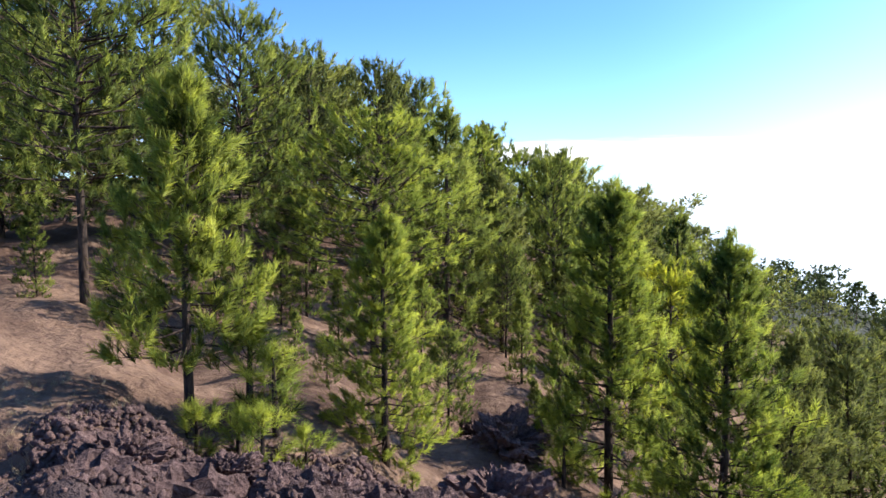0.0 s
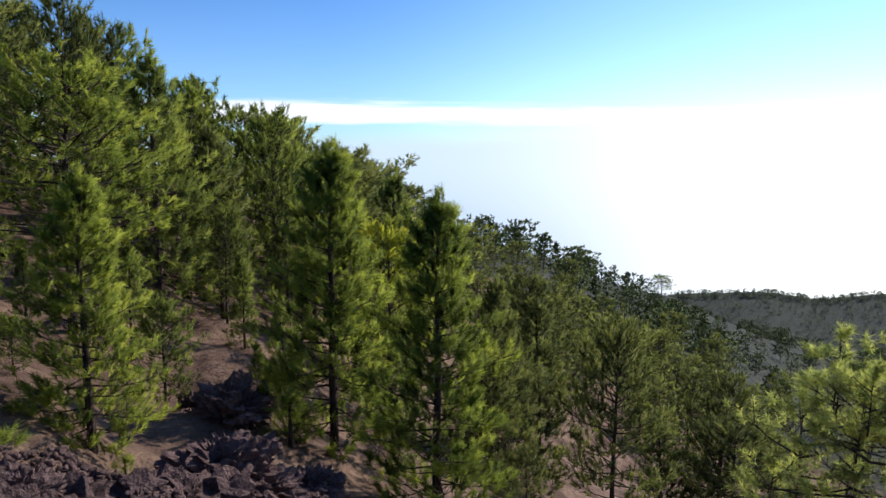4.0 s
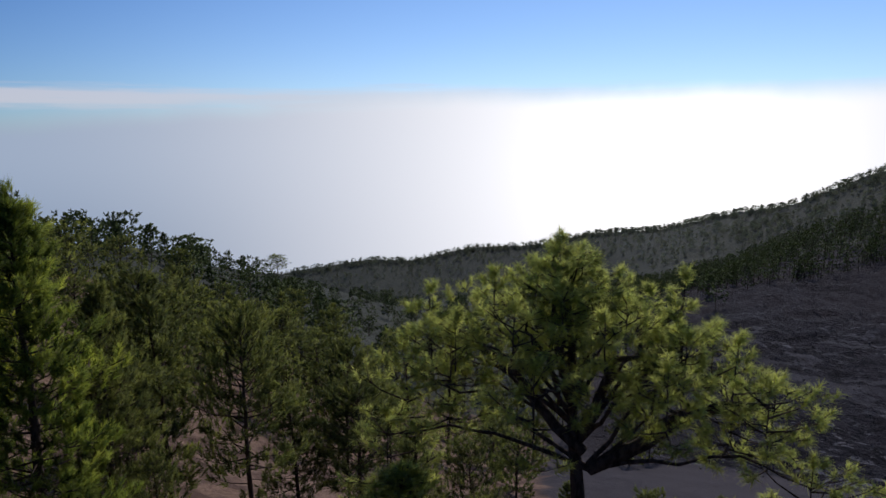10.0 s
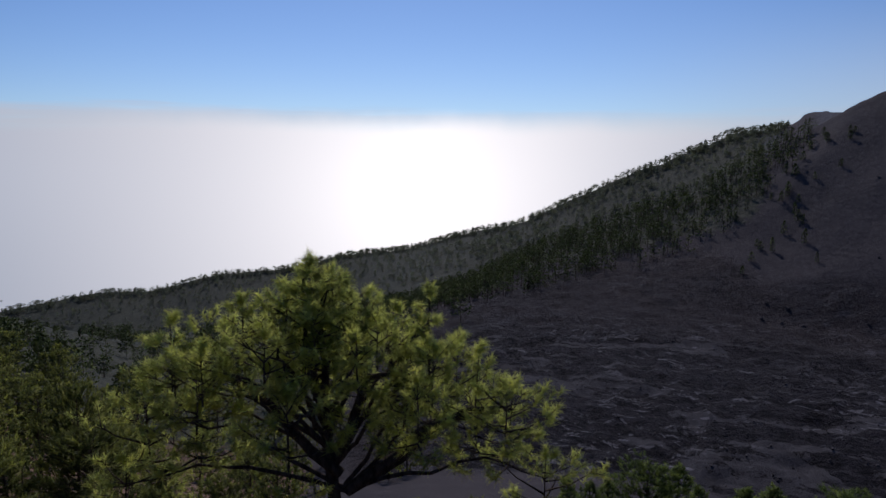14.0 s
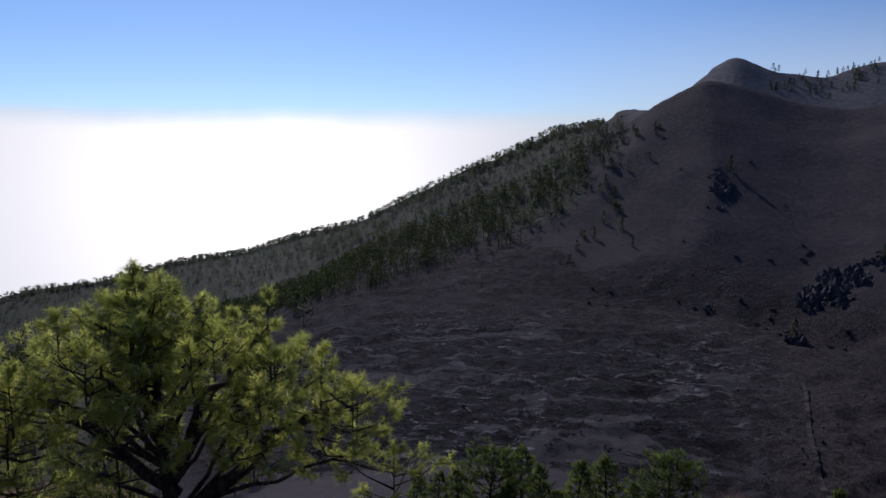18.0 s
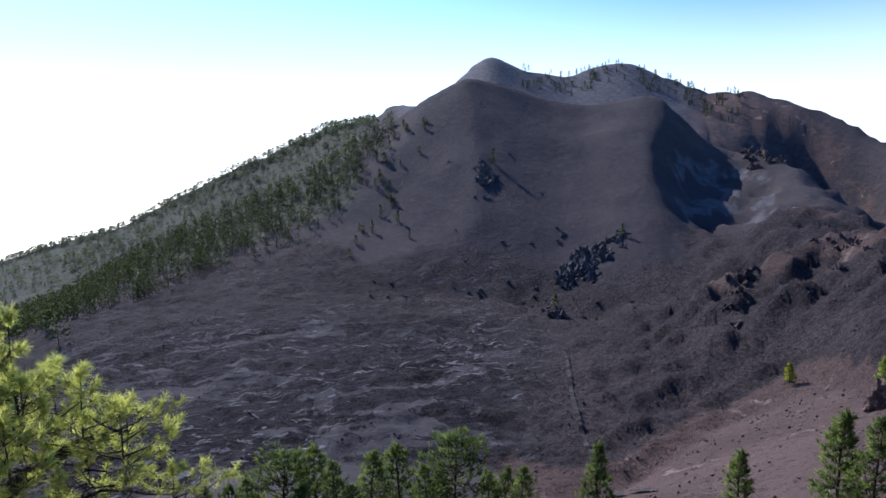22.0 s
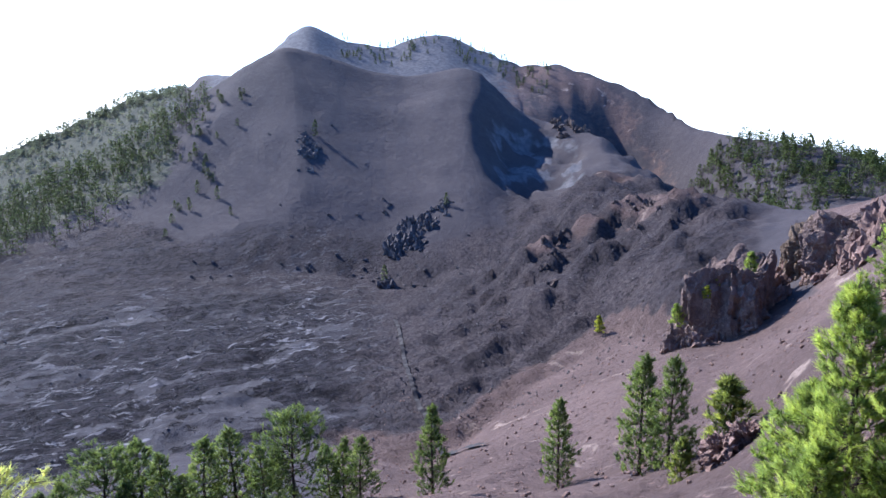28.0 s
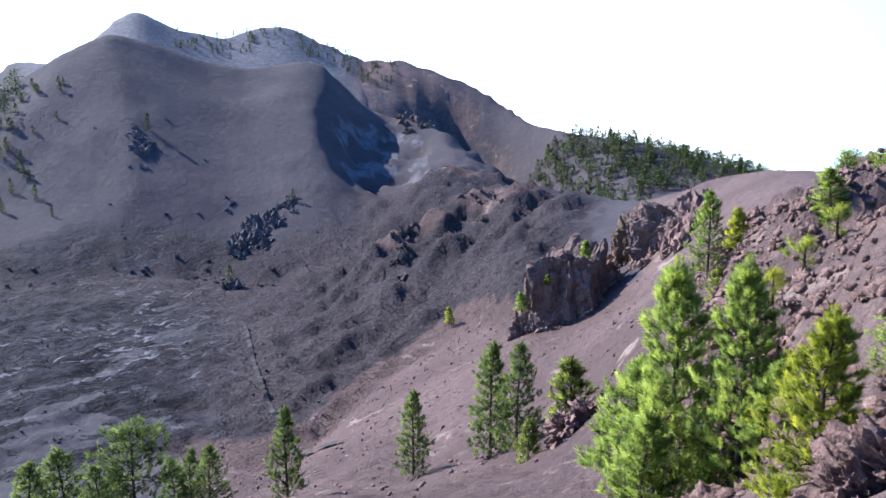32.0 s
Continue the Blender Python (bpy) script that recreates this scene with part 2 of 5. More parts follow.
def needle_material(name, dark, mid, fresh, glow_through=0.46):
    n = material(name)
    tone = n.add("ShaderNodeAttribute", attribute_name="tone").outputs["Fac"]
    own = n.add("ShaderNodeObjectInfo").outputs["Random"]
    isle = n.add("ShaderNodeNewGeometry").outputs["Random Per Island"]
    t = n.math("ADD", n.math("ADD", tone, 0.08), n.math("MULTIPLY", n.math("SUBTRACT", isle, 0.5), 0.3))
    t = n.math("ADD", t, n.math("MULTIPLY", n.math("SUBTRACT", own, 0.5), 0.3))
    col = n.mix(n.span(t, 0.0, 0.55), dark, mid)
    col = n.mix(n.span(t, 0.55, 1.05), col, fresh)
    col = n.mix(1.0, col, (1.05, 1.12, 1.2), "MULTIPLY")
    d = n.add("ShaderNodeBsdfPrincipled", {"Base Color": col, "Roughness": 0.7, "Specular IOR Level": 0.1})
    tr = n.add("ShaderNodeBsdfTranslucent", {"Color": n.mix(1.0, col, (1.6, 1.6, 0.9), "MULTIPLY")})
    n.add("ShaderNodeOutputMaterial", {0: n.add("ShaderNodeMixShader", {0: glow_through, 1: d, 2: tr})})
    return n.mat


def bark_material():
    n = material("pine_bark")
    m = n.add("ShaderNodeMapping", {"Vector": n.obj, "Scale": (9.0, 9.0, 2.2)})
    a, b = n.noise(m, 1.0, 6, 0.65), n.noise(n.obj, 1.1, 4)
    col = n.mix(n.span(a, 0.38, 0.62), (0.026, 0.019, 0.016), (0.095, 0.067, 0.052))
    col = n.mix(n.span(b, 0.5, 0.75, 0.0, 0.5), col, (0.12, 0.098, 0.084))
    return finish(n, col, 0.95, a, 1.0, 0.05, 0.1)


GROUND = ground_material()
BARK = bark_material()
NEEDLE = needle_material("pine_needles", (0.030, 0.045, 0.015), (0.145, 0.170, 0.046), (0.32, 0.335, 0.080), 0.44)
NEEDLE_YELLOW = needle_material("yellow_pine_needles", (0.07, 0.085, 0.014), (0.25, 0.27, 0.035), (0.47, 0.43, 0.055))
NEEDLE_FAR = needle_material("distant_pine_needles", (0.026, 0.038, 0.018), (0.055, 0.074, 0.030), (0.10, 0.125, 0.045), 0.2)
NEEDLE_OLD = needle_material("old_pine_needles", (0.17, 0.176, 0.070), (0.33, 0.335, 0.120), (0.53, 0.515, 0.19), 0.64)
NEEDLE_FRESH = needle_material("sunny_pine_needles", (0.045, 0.068, 0.018), (0.185, 0.24, 0.060), (0.38, 0.43, 0.10), 0.44)
# shaded copy of the needles: the shade is put into the colour
NEEDLE_SHADE = needle_material("shaded_pine_needles", (0.040, 0.048, 0.020), (0.120, 0.130, 0.046), (0.245, 0.245, 0.076), 0.44)
NEEDLE_GOLD = needle_material("golden_green_needles", (0.036, 0.052, 0.014), (0.185, 0.218, 0.046), (0.40, 0.41, 0.080), 0.46)
# sunlit copy for one pine: the sunlight is put into the colour
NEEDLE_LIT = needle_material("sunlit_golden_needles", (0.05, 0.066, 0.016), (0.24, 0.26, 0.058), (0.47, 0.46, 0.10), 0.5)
NEEDLE_SLOPE = needle_material("slope_pine_needles", (0.030, 0.046, 0.017), (0.105, 0.140, 0.046), (0.22, 0.26, 0.078), 0.4)
# far pines: the haze is put into the needle colour, greyer and lighter
NEEDLE_GREY = needle_material("haze_tinted_needles", (0.090, 0.098, 0.090), (0.115, 0.124, 0.112), (0.14, 0.15, 0.135), 0.55)
ROCK_PURPLE = rock_material("purple_scoria", (0.095, 0.060, 0.055), (0.21, 0.132, 0.118), (0.33, 0.225, 0.195), 1.5)
ROCK_DARK = rock_material("dark_basalt", (0.075, 0.064, 0.066), (0.145, 0.127, 0.126), (0.23, 0.205, 0.198), 0.8)
ROCK_RED = rock_material("red_volcanic_rock", (0.15, 0.094, 0.080), (0.28, 0.18, 0.15), (0.41, 0.295, 0.24), 0.5)
ROCK_BROWN = rock_material("brown_clinker_rock", (0.075, 0.055, 0.050), (0.135, 0.100, 0.090), (0.20, 0.155, 0.135), 0.6)
ROCK_BLUFF = rock_material("weathered_bluff_rock", (0.125, 0.086, 0.076), (0.235, 0.164, 0.140), (0.35, 0.26, 0.215), 0.3)
ROCK_OCHRE = rock_material("ochre_rock", (0.11, 0.078, 0.058), (0.20, 0.14, 0.10), (0.30, 0.22, 0.15), 0.35)

# ---- the land --------------------------------------------------------------
# Break lines of the land round the viewpoint: bearing in degrees clockwise from +Y, distance and height in metres.
SHOULDER = [(-60, 9, -2.4), (-31, 8, -3.2), (-22, 8.5, -3.7), (-10, 8.5, -4.05), (0, 10.5, -4.9), (8, 11, -5.4), (20, 10, -6.0), (40, 9, -6.2),
            (70, 9, -6.6), (110, 9, -6.8), (140, 9, -6.3), (155, 9.5, -5.2), (163, 10, -4.2), (180, 9, -2.6), (240, 8, -2.0)]
BANK = [(-60, 20, -2.2), (-31, 27, -2.9), (-26, 25, -2.9), (-20, 14, -4.5), (-12, 30, -4.2), (-4.5, 13, -5.4), (0, 20, -6.6), (6, 22, -6.6), (15, 22, -9.5), (22, 23, -10.5),
        (30, 26, -14.5), (40, 26, -15.5), (60, 25, -16), (110, 25, -16.5), (135, 22, -14), (144, 20, -12.8), (150, 20, -12.4), (155, 19, -11.2), (158, 18, -8.6),
        (161, 17, -6.2), (163, 16, -4.6), (166, 16, -3.8), (180, 25, -2), (240, 25, -2)]
MIDSLOPE = [(-60, 50, -1), (-31, 50, 0), (-12, 50, -1), (0, 50, -4), (8, 50, -8), (15, 50, -12), (22, 55, -18), (30, 60, -24), (40, 60, -30),
            (50, 60, -34), (60, 60, -35), (128, 60, -34.5), (136, 60, -31), (140, 58, -27.5), (144, 52, -21), (148, 45, -14.5), (150, 42, -11.6), (153, 40, -9.2),
            (156, 38, -7), (160, 36, -5), (163, 34, -4), (166, 36, -3.4), (180, 50, -1), (240, 50, -1)]
FOOT = [(-60, 110, 2), (-31, 90, 0), (-12, 80, -1), (0, 80, -4), (9, 85, -7), (18, 110, -15), (30, 130, -32), (40, 140, -48), (50, 130, -56),
        (60, 120, -58), (80, 118, -55), (95, 118, -55), (110, 112, -55), (116, 99, -54), (120, 107, -54), (124, 123, -54), (129, 140, -52),
        (134, 150, -47), (137, 115, -37), (141, 108, -35), (146, 100, -29), (151, 85, -19), (156, 80, -12.5), (160, 75, -9), (166, 75, -5), (240, 90, -2)]
FARFOOT = [(-60, 250, -10), (-12, 200, -14), (0, 200, -18), (9, 180, -16), (18, 200, -24), (30, 250, -39), (40, 350, -69), (50, 350, -95),
           (60, 330, -90), (70, 280, -66), (77, 250, -55), (90, 255, -53), (105, 245, -54), (113, 235, -56), (118, 215, -56), (124, 225, -48),
           (129, 225, -40), (134, 235, -33), (138, 235, -30), (143, 205, -28), (147, 190, -25.6), (151, 160, -18), (155, 135, -13), (158, 120, -11),
           (162, 110, -10), (180, 200, -10), (240, 250, -10)]
CREST = [(-60, 400, -60), (0, 350, -60), (18, 350, -60), (30, 380, -75), (40, 500, -130), (47, 600, -150), (60, 480, -115), (71, 420, -90),
         (77, 412, -73), (81, 410, -57.5), (85, 405, -45), (89.2, 400, -31.5), (93.6, 400, -18.5), (98.2, 400, -1.5), (103, 398, 22), (105, 396, 29.3), (106.8, 395, 35.8), (109.3, 395, 32.4),
         (111.7, 395, 27), (113.9, 395, 22), (116.3, 395, 20), (118.3, 395, 21.5), (120.6, 395, 24), (122.1, 390, 20.5), (123.2, 386, 11.5), (124.6, 380, 3.5), (126.7, 372, -3), (128.7, 364, -6), (131.1, 345, -11.5), (134, 318, -23),
         (136, 292, -29), (138, 300, -40), (143, 270, -38), (150, 230, -32), (158, 200, -30), (180, 300, -30), (240, 400, -60)]
HOLLOW = [(-60, 550, -120), (18, 500, -130), (40, 700, -220), (60, 650, -190), (71, 560, -115), (80, 560, -102), (90, 550, -72), (98, 540, -15),
          (103, 490, 0), (107, 455, 10), (113, 450, 2), (120, 440, 0), (124, 430, -12), (128, 440, -20), (131, 446, -36), (133.5, 440, -47), (136, 420, -53), (138, 385, -50),
          (143, 330, -44), (150, 290, -46), (158, 260, -44), (180, 500, -90), (240, 550, -120)]
RANGE = [(-60, 800, -250), (20, 800, -250), (38, 1000, -215), (41, 1000, -198), (47.5, 1000, -184), (51, 1000, -187), (55.7, 1000, -169),
         (60.7, 1000, -165), (66, 950, -138), (71, 900, -124), (75, 850, -99), (80, 800, -79), (83, 780, -57), (88.4, 750, -20), (92, 730, -2),
         (95.6, 720, 20), (98.6, 710, 24), (99.8, 700, 27), (100.6, 690, 37), (102, 660, 36), (103.5, 640, 32), (106, 580, 50), (107.3, 565, 59.5), (108.6, 560, 68), (109.1, 560, 68), (110.4, 560, 61.5), (111.5, 560, 56), (115, 560, 50), (118, 570, 60), (119.5, 570, 60),
         (122, 560, 47), (125, 540, 33), (128.3, 520, 31), (133, 500, 15), (136.4, 470, -3)]
RANGE_EAST = [(138.3, 440, -13), (141, 400, -17), (146, 370, -21.5), (151, 350, -26.5), (156, 330, -30.5), (165, 330, -60), (180, 700, -150), (240, 800, -250)]
OUTER = [(-60, 2000, -620), (40, 2000, -620), (90, 1900, -420), (120, 1900, -350), (150, 1900, -480), (240, 2000, -620)]
RIM = [(0, 4800, -1150), (180, 4800, -1150)]
STEPS = np.arange(0, 3600) / 10.0


def break_line(table, blur):
    t = np.array(table, float)
    kernel = np.exp(-0.5 * (np.arange(-60, 61) / (10 * blur)) ** 2)
    kernel /= kernel.sum()
    rows = []
    for column in (1, 2):
        v = np.interp(STEPS, t[:, 0], t[:, column], period=360.0)
        rows.append(np.convolve(np.concatenate([v[-60:], v, v[:60]]), kernel, "valid"))
    return rows


LINES = [break_line(t, b) for t, b in ((SHOULDER, 2.5), (BANK, 2.0), (MIDSLOPE, 2.0), (FOOT, 1.2), (FARFOOT, 1.2), (CREST, 0.42), (HOLLOW, 1.5),
                                      (RANGE + RANGE_EAST, 0.3), (OUTER, 4), (RIM, 4))]


def lattice(ix, iy, seed):
    h = (ix.astype(np.int64) * 374761393 + iy.astype(np.int64) * 668265263 + seed * 974634777) & 0xFFFFFFFF
    h = ((h ^ (h >> 13)) * 1274126177) & 0xFFFFFFFF
    return ((h ^ (h >> 16)) & 0xFFFF) / 65535.0


def value_noise(x, y, seed=0):
    ix, iy = np.floor(x), np.floor(y)
    fx, fy = x - ix, y - iy
    fx, fy = fx * fx * (3 - 2 * fx), fy * fy * (3 - 2 * fy)
    a, b = lattice(ix, iy, seed), lattice(ix + 1, iy, seed)
    c, d = lattice(ix, iy + 1, seed), lattice(ix + 1, iy + 1, seed)
    return (a * (1 - fx) + b * fx) * (1 - fy) + (c * (1 - fx) + d * fx) * fy - 0.5


def fbm(x, y, size, octaves=4, seed=0, ridged=False):
    total, amp = 0.0, 1.0
    for k in range(octaves):
        v = value_noise(x / size + 17.3 * k, y / size - 9.1 * k, seed + k)
        total = total + amp * ((0.25 - abs(v)) * 2 if ridged else v)
        size, amp = size / 2.03, amp * 0.5
    return total


def ramp(v, a, b):
    u = np.clip((v - a) / (b - a), 0, 1)
    return u * u * (3 - 2 * u)


def polar(az, r):
    a = np.radians(az)
    return np.sin(a) * r, np.cos(a) * r


def profile(i, r):
    z = -1.65 * np.ones_like(r)
    r0, z0 = np.zeros_like(r), z.copy()
    for rows in LINES:
        r1, z1 = rows[0][i], rows[1][i]
        u = np.clip((r - r0) / np.maximum(r1 - r0, 1e-3), 0, 1)
        z = np.where(r >= r0, z0 + (z1 - z0) * u, z)
        r0, z0 = r1, z1
    return z


def zones(az, r, i):
    """Where the forest floor, the lava and the red slope lie, each 0 to 1."""
    foot, far, crest = LINES[3][0][i], LINES[4][0][i], LINES[5][0][i]
    west = ramp(az, 66, 58) * ramp(az, -110, -90)
    forest = np.maximum(west, ramp(r, 430, 520) * ramp(az, 90, 80))
    # west of bearing 99 the dark lava colour climbs the flank as painted shade
    lava = ramp(az, 62, 70) * ramp(az, 142, 136) * ramp(r, foot - 12, foot + 8) * ramp(r, far + 40 + 45 * ramp(az, 99, 94), far + 5 + 30 * ramp(az, 99, 94))
    lava = np.maximum(lava, ramp(az, 122, 126) * ramp(az, 146, 140) * ramp(r, foot, foot + 20) * ramp(r, 300, 260))
    red = ramp(az, 100, 118) * ramp(az, 230, 210) * ramp(r, foot + 18, foot + 2)
    bank = ramp(az, -60, -50) * ramp(az, 20, 12) * ramp(r, 10.5, 8.8)
    forest = forest * (1 - bank)
    red = np.maximum(red, bank)
    red = np.maximum(red, ramp(az, 150, 155) * ramp(az, 230, 210) * ramp(r, 100, 90))
    red = np.maximum(red, ramp(az, 145, 150) * ramp(az, 175, 165) * ramp(r, 275, 235))
    near = ramp(r, 9.0, 5.5)
    forest, lava, red = forest * (1 - near), lava * (1 - near), np.maximum(red, near)
    return forest, lava, red


# mounds (or hollows) of rubble: bearing, distance, height, half width
MOUNDS = ((127.0, 203, 4.5, 9), (130.2, 213, 4.5, 9), (134.3, 224, 4.0, 11), (136.5, 205, 3.5, 11), (131.8, 243, 3.2, 12), (128.7, 224, -4.5, 8), (123.5, 195, 2.2, 9),
          (125.0, 176, 2.0, 8), (131.5, 186, 2.6, 10), (120.5, 205, 1.8, 10), (129.5, 262, 3.0, 9), (132.8, 270, 3.5, 12), (160.8, 11.0, -1.3, 2.2))
PIT_X, PIT_Y = polar(126.5, 320.0)


def foot_of(i):
    return LINES[3][0][i]


def land(x, y):
    """The height of the ground, and its zones."""
    x, y = np.asarray(x, float), np.asarray(y, float)
    r = np.hypot(x, y)
    az = (np.degrees(np.arctan2(x, y)) + 180.0) % 360.0 - 180.0
    i = np.round((az % 360.0) * 10).astype(int) % 3600
    bend = 2.6 * fbm(x, y, 75.0, 3, 7) * ramp(az, 95, 100) * ramp(az, 122, 117) * ramp(r, 235, 270) * ramp(r, 392, 345)
    j = np.round(((az + bend) % 360.0) * 10).astype(int) % 3600
    z = (profile(j, r * 0.995) + 2 * profile(j, r) + profile(j, r * 1.005)) / 4
    forest, lava, red = zones(az, r, i)
    far = np.clip(r / 60.0, 0, 1)
    z = z + fbm(x, y, 60.0, 3, 5) * (5.0 - 2.8 * ramp(az, 95, 105) * ramp(az, 150, 138)) * ramp(r, 60, 200) * (1 - lava) * ramp(r, 900, 420)
    z = z + fbm(x, y, 11.0, 4, 11) * (0.5 + 0.9 * far * forest)
    z = z + fbm(x, y, 2.2, 3, 21) * 0.38 * ramp(r, 160, 40) * (0.4 + red + forest)
    # lava: bent pressure ridges and clinker
    wx = x + 14 * fbm(x, y, 40.0, 3, 31)
    wy = y + 14 * fbm(x, y, 40.0, 3, 37)
    across = wx * 0.45 + wy * 0.9
    z = z + lava * (0.15 * np.sin(across / 2.3 + 6 * fbm(x, y, 50.0, 2, 41)) * ramp(fbm(x, y, 45.0, 2, 43), -0.2, 0.25)
                    + 1.0 * fbm(wx, wy * 0.6, 11.0, 5, 47, True) + 1.3 * fbm(wx, wy, 3.6, 3, 48))
    # gullies down the cone
    cone = ramp(az, 94, 100) * ramp(az, 140, 132) * ramp(r, 250, 290) * ramp(r, 420, 380)
    z = z + cone * (1.6 * fbm(x, y, 48.0, 3, 51) + 0.45 * fbm(az * 14.0 + 0.06 * r + 9 * fbm(x, y, 40.0, 2, 52), r * 0.2, 22.0, 4, 53) + 0.8 * fbm(x, y, 14.0, 4, 55))
    # crater pit in the cone's flank
    ux, uy = polar(126.5, 1.0)
    along, over = (x - PIT_X) * ux + (y - PIT_Y) * uy, (x - PIT_X) * uy - (y - PIT_Y) * ux
    d = np.sqrt((along / 70.0) ** 2 + (over / 31.0) ** 2) * (1 + 0.30 * fbm(x, y, 30.0, 4, 61))
    z = z - 12.0 * ramp(d, 1.02, 0.30) * (1 + 0.25 * fbm(x, y, 16.0, 3, 63)) + 5.0 * ramp(d, 0.85, 0.5) * fbm(x, y, 14.0, 4, 65, True)
    # gully in shade behind the pit's rim
    crest = LINES[5][0][i]
    z = z - 7.0 * ramp(az, 129.3, 133.0) * ramp(az, 147, 139) * ramp(r, crest + 4, crest + 40) * ramp(r, LINES[7][0][i] - 12, LINES[7][0][i] - 65)
    wall = ramp(az, 121.0, 123.5) * ramp(az, 139, 135) * ramp(r, crest + 6, crest + 30) * ramp(r, LINES[7][0][i] + 10, LINES[7][0][i] - 15)
    z = z + wall * (1.8 * fbm(az * 9.0 + 0.05 * r, r * 0.14, 9.0, 4, 87, True) + 1.6 * fbm(x, y, 9.0, 4, 89))
    # low mounds and hollows of broken rock between the lava and the pit
    mounds = 0.0
    wob, grain = 1 + 0.5 * fbm(x, y, 9.0, 3, 67), 1 + 0.5 * fbm(x, y, 5.0, 3, 69, True)
    for m_az, m_r, m_h, m_w in MOUNDS:
        mx, my = polar(m_az, m_r)
        bump = np.exp(-((x - mx) ** 2 + (y - my) ** 2) / (m_w * m_w) * wob)
        z = z + m_h * bump * grain
        mounds = np.maximum(mounds, bump * (m_h > 3.4))
    red = np.maximum(red, np.clip(mounds * 1.2 - 0.15 + 0.5 * fbm(x, y, 12.0, 3, 75), 0, 1) * 0.8 * (mounds > 0.03))
    red = np.maximum(red, wall * np.clip(0.72 + 0.9 * fbm(x, y, 30.0, 4, 97), 0, 1))
    # broken spurs beside the pit
    rubble = ramp(az, 115, 119) * ramp(az, 147, 141) * ramp(r, foot_of(i) - 4, foot_of(i) + 14) * ramp(r, 245, 215)
    z = z + rubble * (1.1 * fbm(x, y, 5.0, 4, 77) + 1.5 * fbm(x, y, 15.0, 3, 79, True))
    furrow = ramp(az, 113, 119) * ramp(az, 145, 139) * ramp(r, foot_of(i) - 2, foot_of(i) + 16) * ramp(r, 240, 205)
    bent = x * 0.96 + y * 0.28 + 9 * fbm(x, y, 45.0, 2, 101)
    z = z + furrow * (2.6 * fbm(bent, (x * 0.28 - y * 0.96) * 0.16, 9.0, 4, 103, True))
    rough = ramp(az, 123, 127) * ramp(az, 148, 141) * ramp(r, 140, 190) * ramp(r, 370, 310) * ramp(d, 0.9, 1.15)
    z = z + rough * (3.5 * fbm(x, y, 22.0, 5, 71, True) + 3.2 * fbm(x, y, 6.0, 4, 73))
    # broken scoria bank beside the viewpoint
    berm = ramp(az, -45, -38) * ramp(az, 18, 10) * ramp(r, 5.5, 7.0) * ramp(r, 14.5, 10.5)
    z = z + berm * (0.7 * fbm(x, y, 2.6, 2, 91) + 0.5 * fbm(x, y, 0.8, 4, 93) + 0.05)
    # crumbling red rocks on the near hill
    crag = ramp(az, 149, 154) * ramp(az, 200, 185) * ramp(r, 12, 18) * ramp(r, 95, 65)
    z = z + crag * (1.8 * fbm(x, y, 8.0, 3, 81, True) + 2.3 * fbm(x, y, 2.6, 5, 83) + 0.8 * abs(fbm(x, y, 1.1, 3, 85)))
    # pale: haze put into the land's colour behind the cone, scree in the pit
    pale = np.maximum(ramp(r, 425, 450) * ramp(az, 99, 103) * ramp(az, 129, 121) * 0.8, ramp(d, 0.85, 0.5) * 0.8 * ramp(fbm(x, y, 9.0, 3, 66), -0.15, 0.2))
    pale = np.maximum(pale, 0.36 * ramp(az, 134.5, 144) * ramp(az, 170, 160) * ramp(r, 270, 300))
    pale = np.maximum(pale, 1.8 * ramp(r, 500, 560) * ramp(az, 66, 84) * ramp(az, 100, 97))
    scrub = np.maximum(np.maximum(ramp(r, 440, 520) * ramp(az, 84, 66), 0.8 * ramp(r, crest - 95, crest - 50) * ramp(az, 99.5, 97) * ramp(az, 68, 74)), ramp(r, 120, 170) * ramp(az, 68, 60)) * ramp(az, -100, -80)
    ashy = ramp(az, 117, 106) * ramp(az, 66, 76) * (0.35 + 0.65 * ramp(r, 235, 205))
    return z, forest, lava, red, pale, scrub, ashy


def ground_at(x, y):
    return float(land(np.array([x]), np.array([y]))[0][0])


def quick_mesh(name, verts, faces, material_=None, smooth=False):
    """A mesh from numpy arrays; faces is an (n, 3) or (n, 4) array."""
    me = bpy.data.meshes.new(name)
    verts, faces = np.asarray(verts, np.float32), np.asarray(faces, np.int32)
    me.vertices.add(len(verts))
    me.vertices.foreach_set("co", verts.ravel())
    k = faces.shape[1]
    me.loops.add(faces.size)
    me.loops.foreach_set("vertex_index", faces.ravel())
    me.polygons.add(len(faces))
    me.polygons.foreach_set("loop_start", np.arange(len(faces), dtype=np.int32) * k)
    me.update(calc_edges=True)
    if smooth:
        me.polygons.foreach_set("use_smooth", np.ones(len(faces), dtype=bool))
    if material_:
        me.materials.append(material_)
    return me


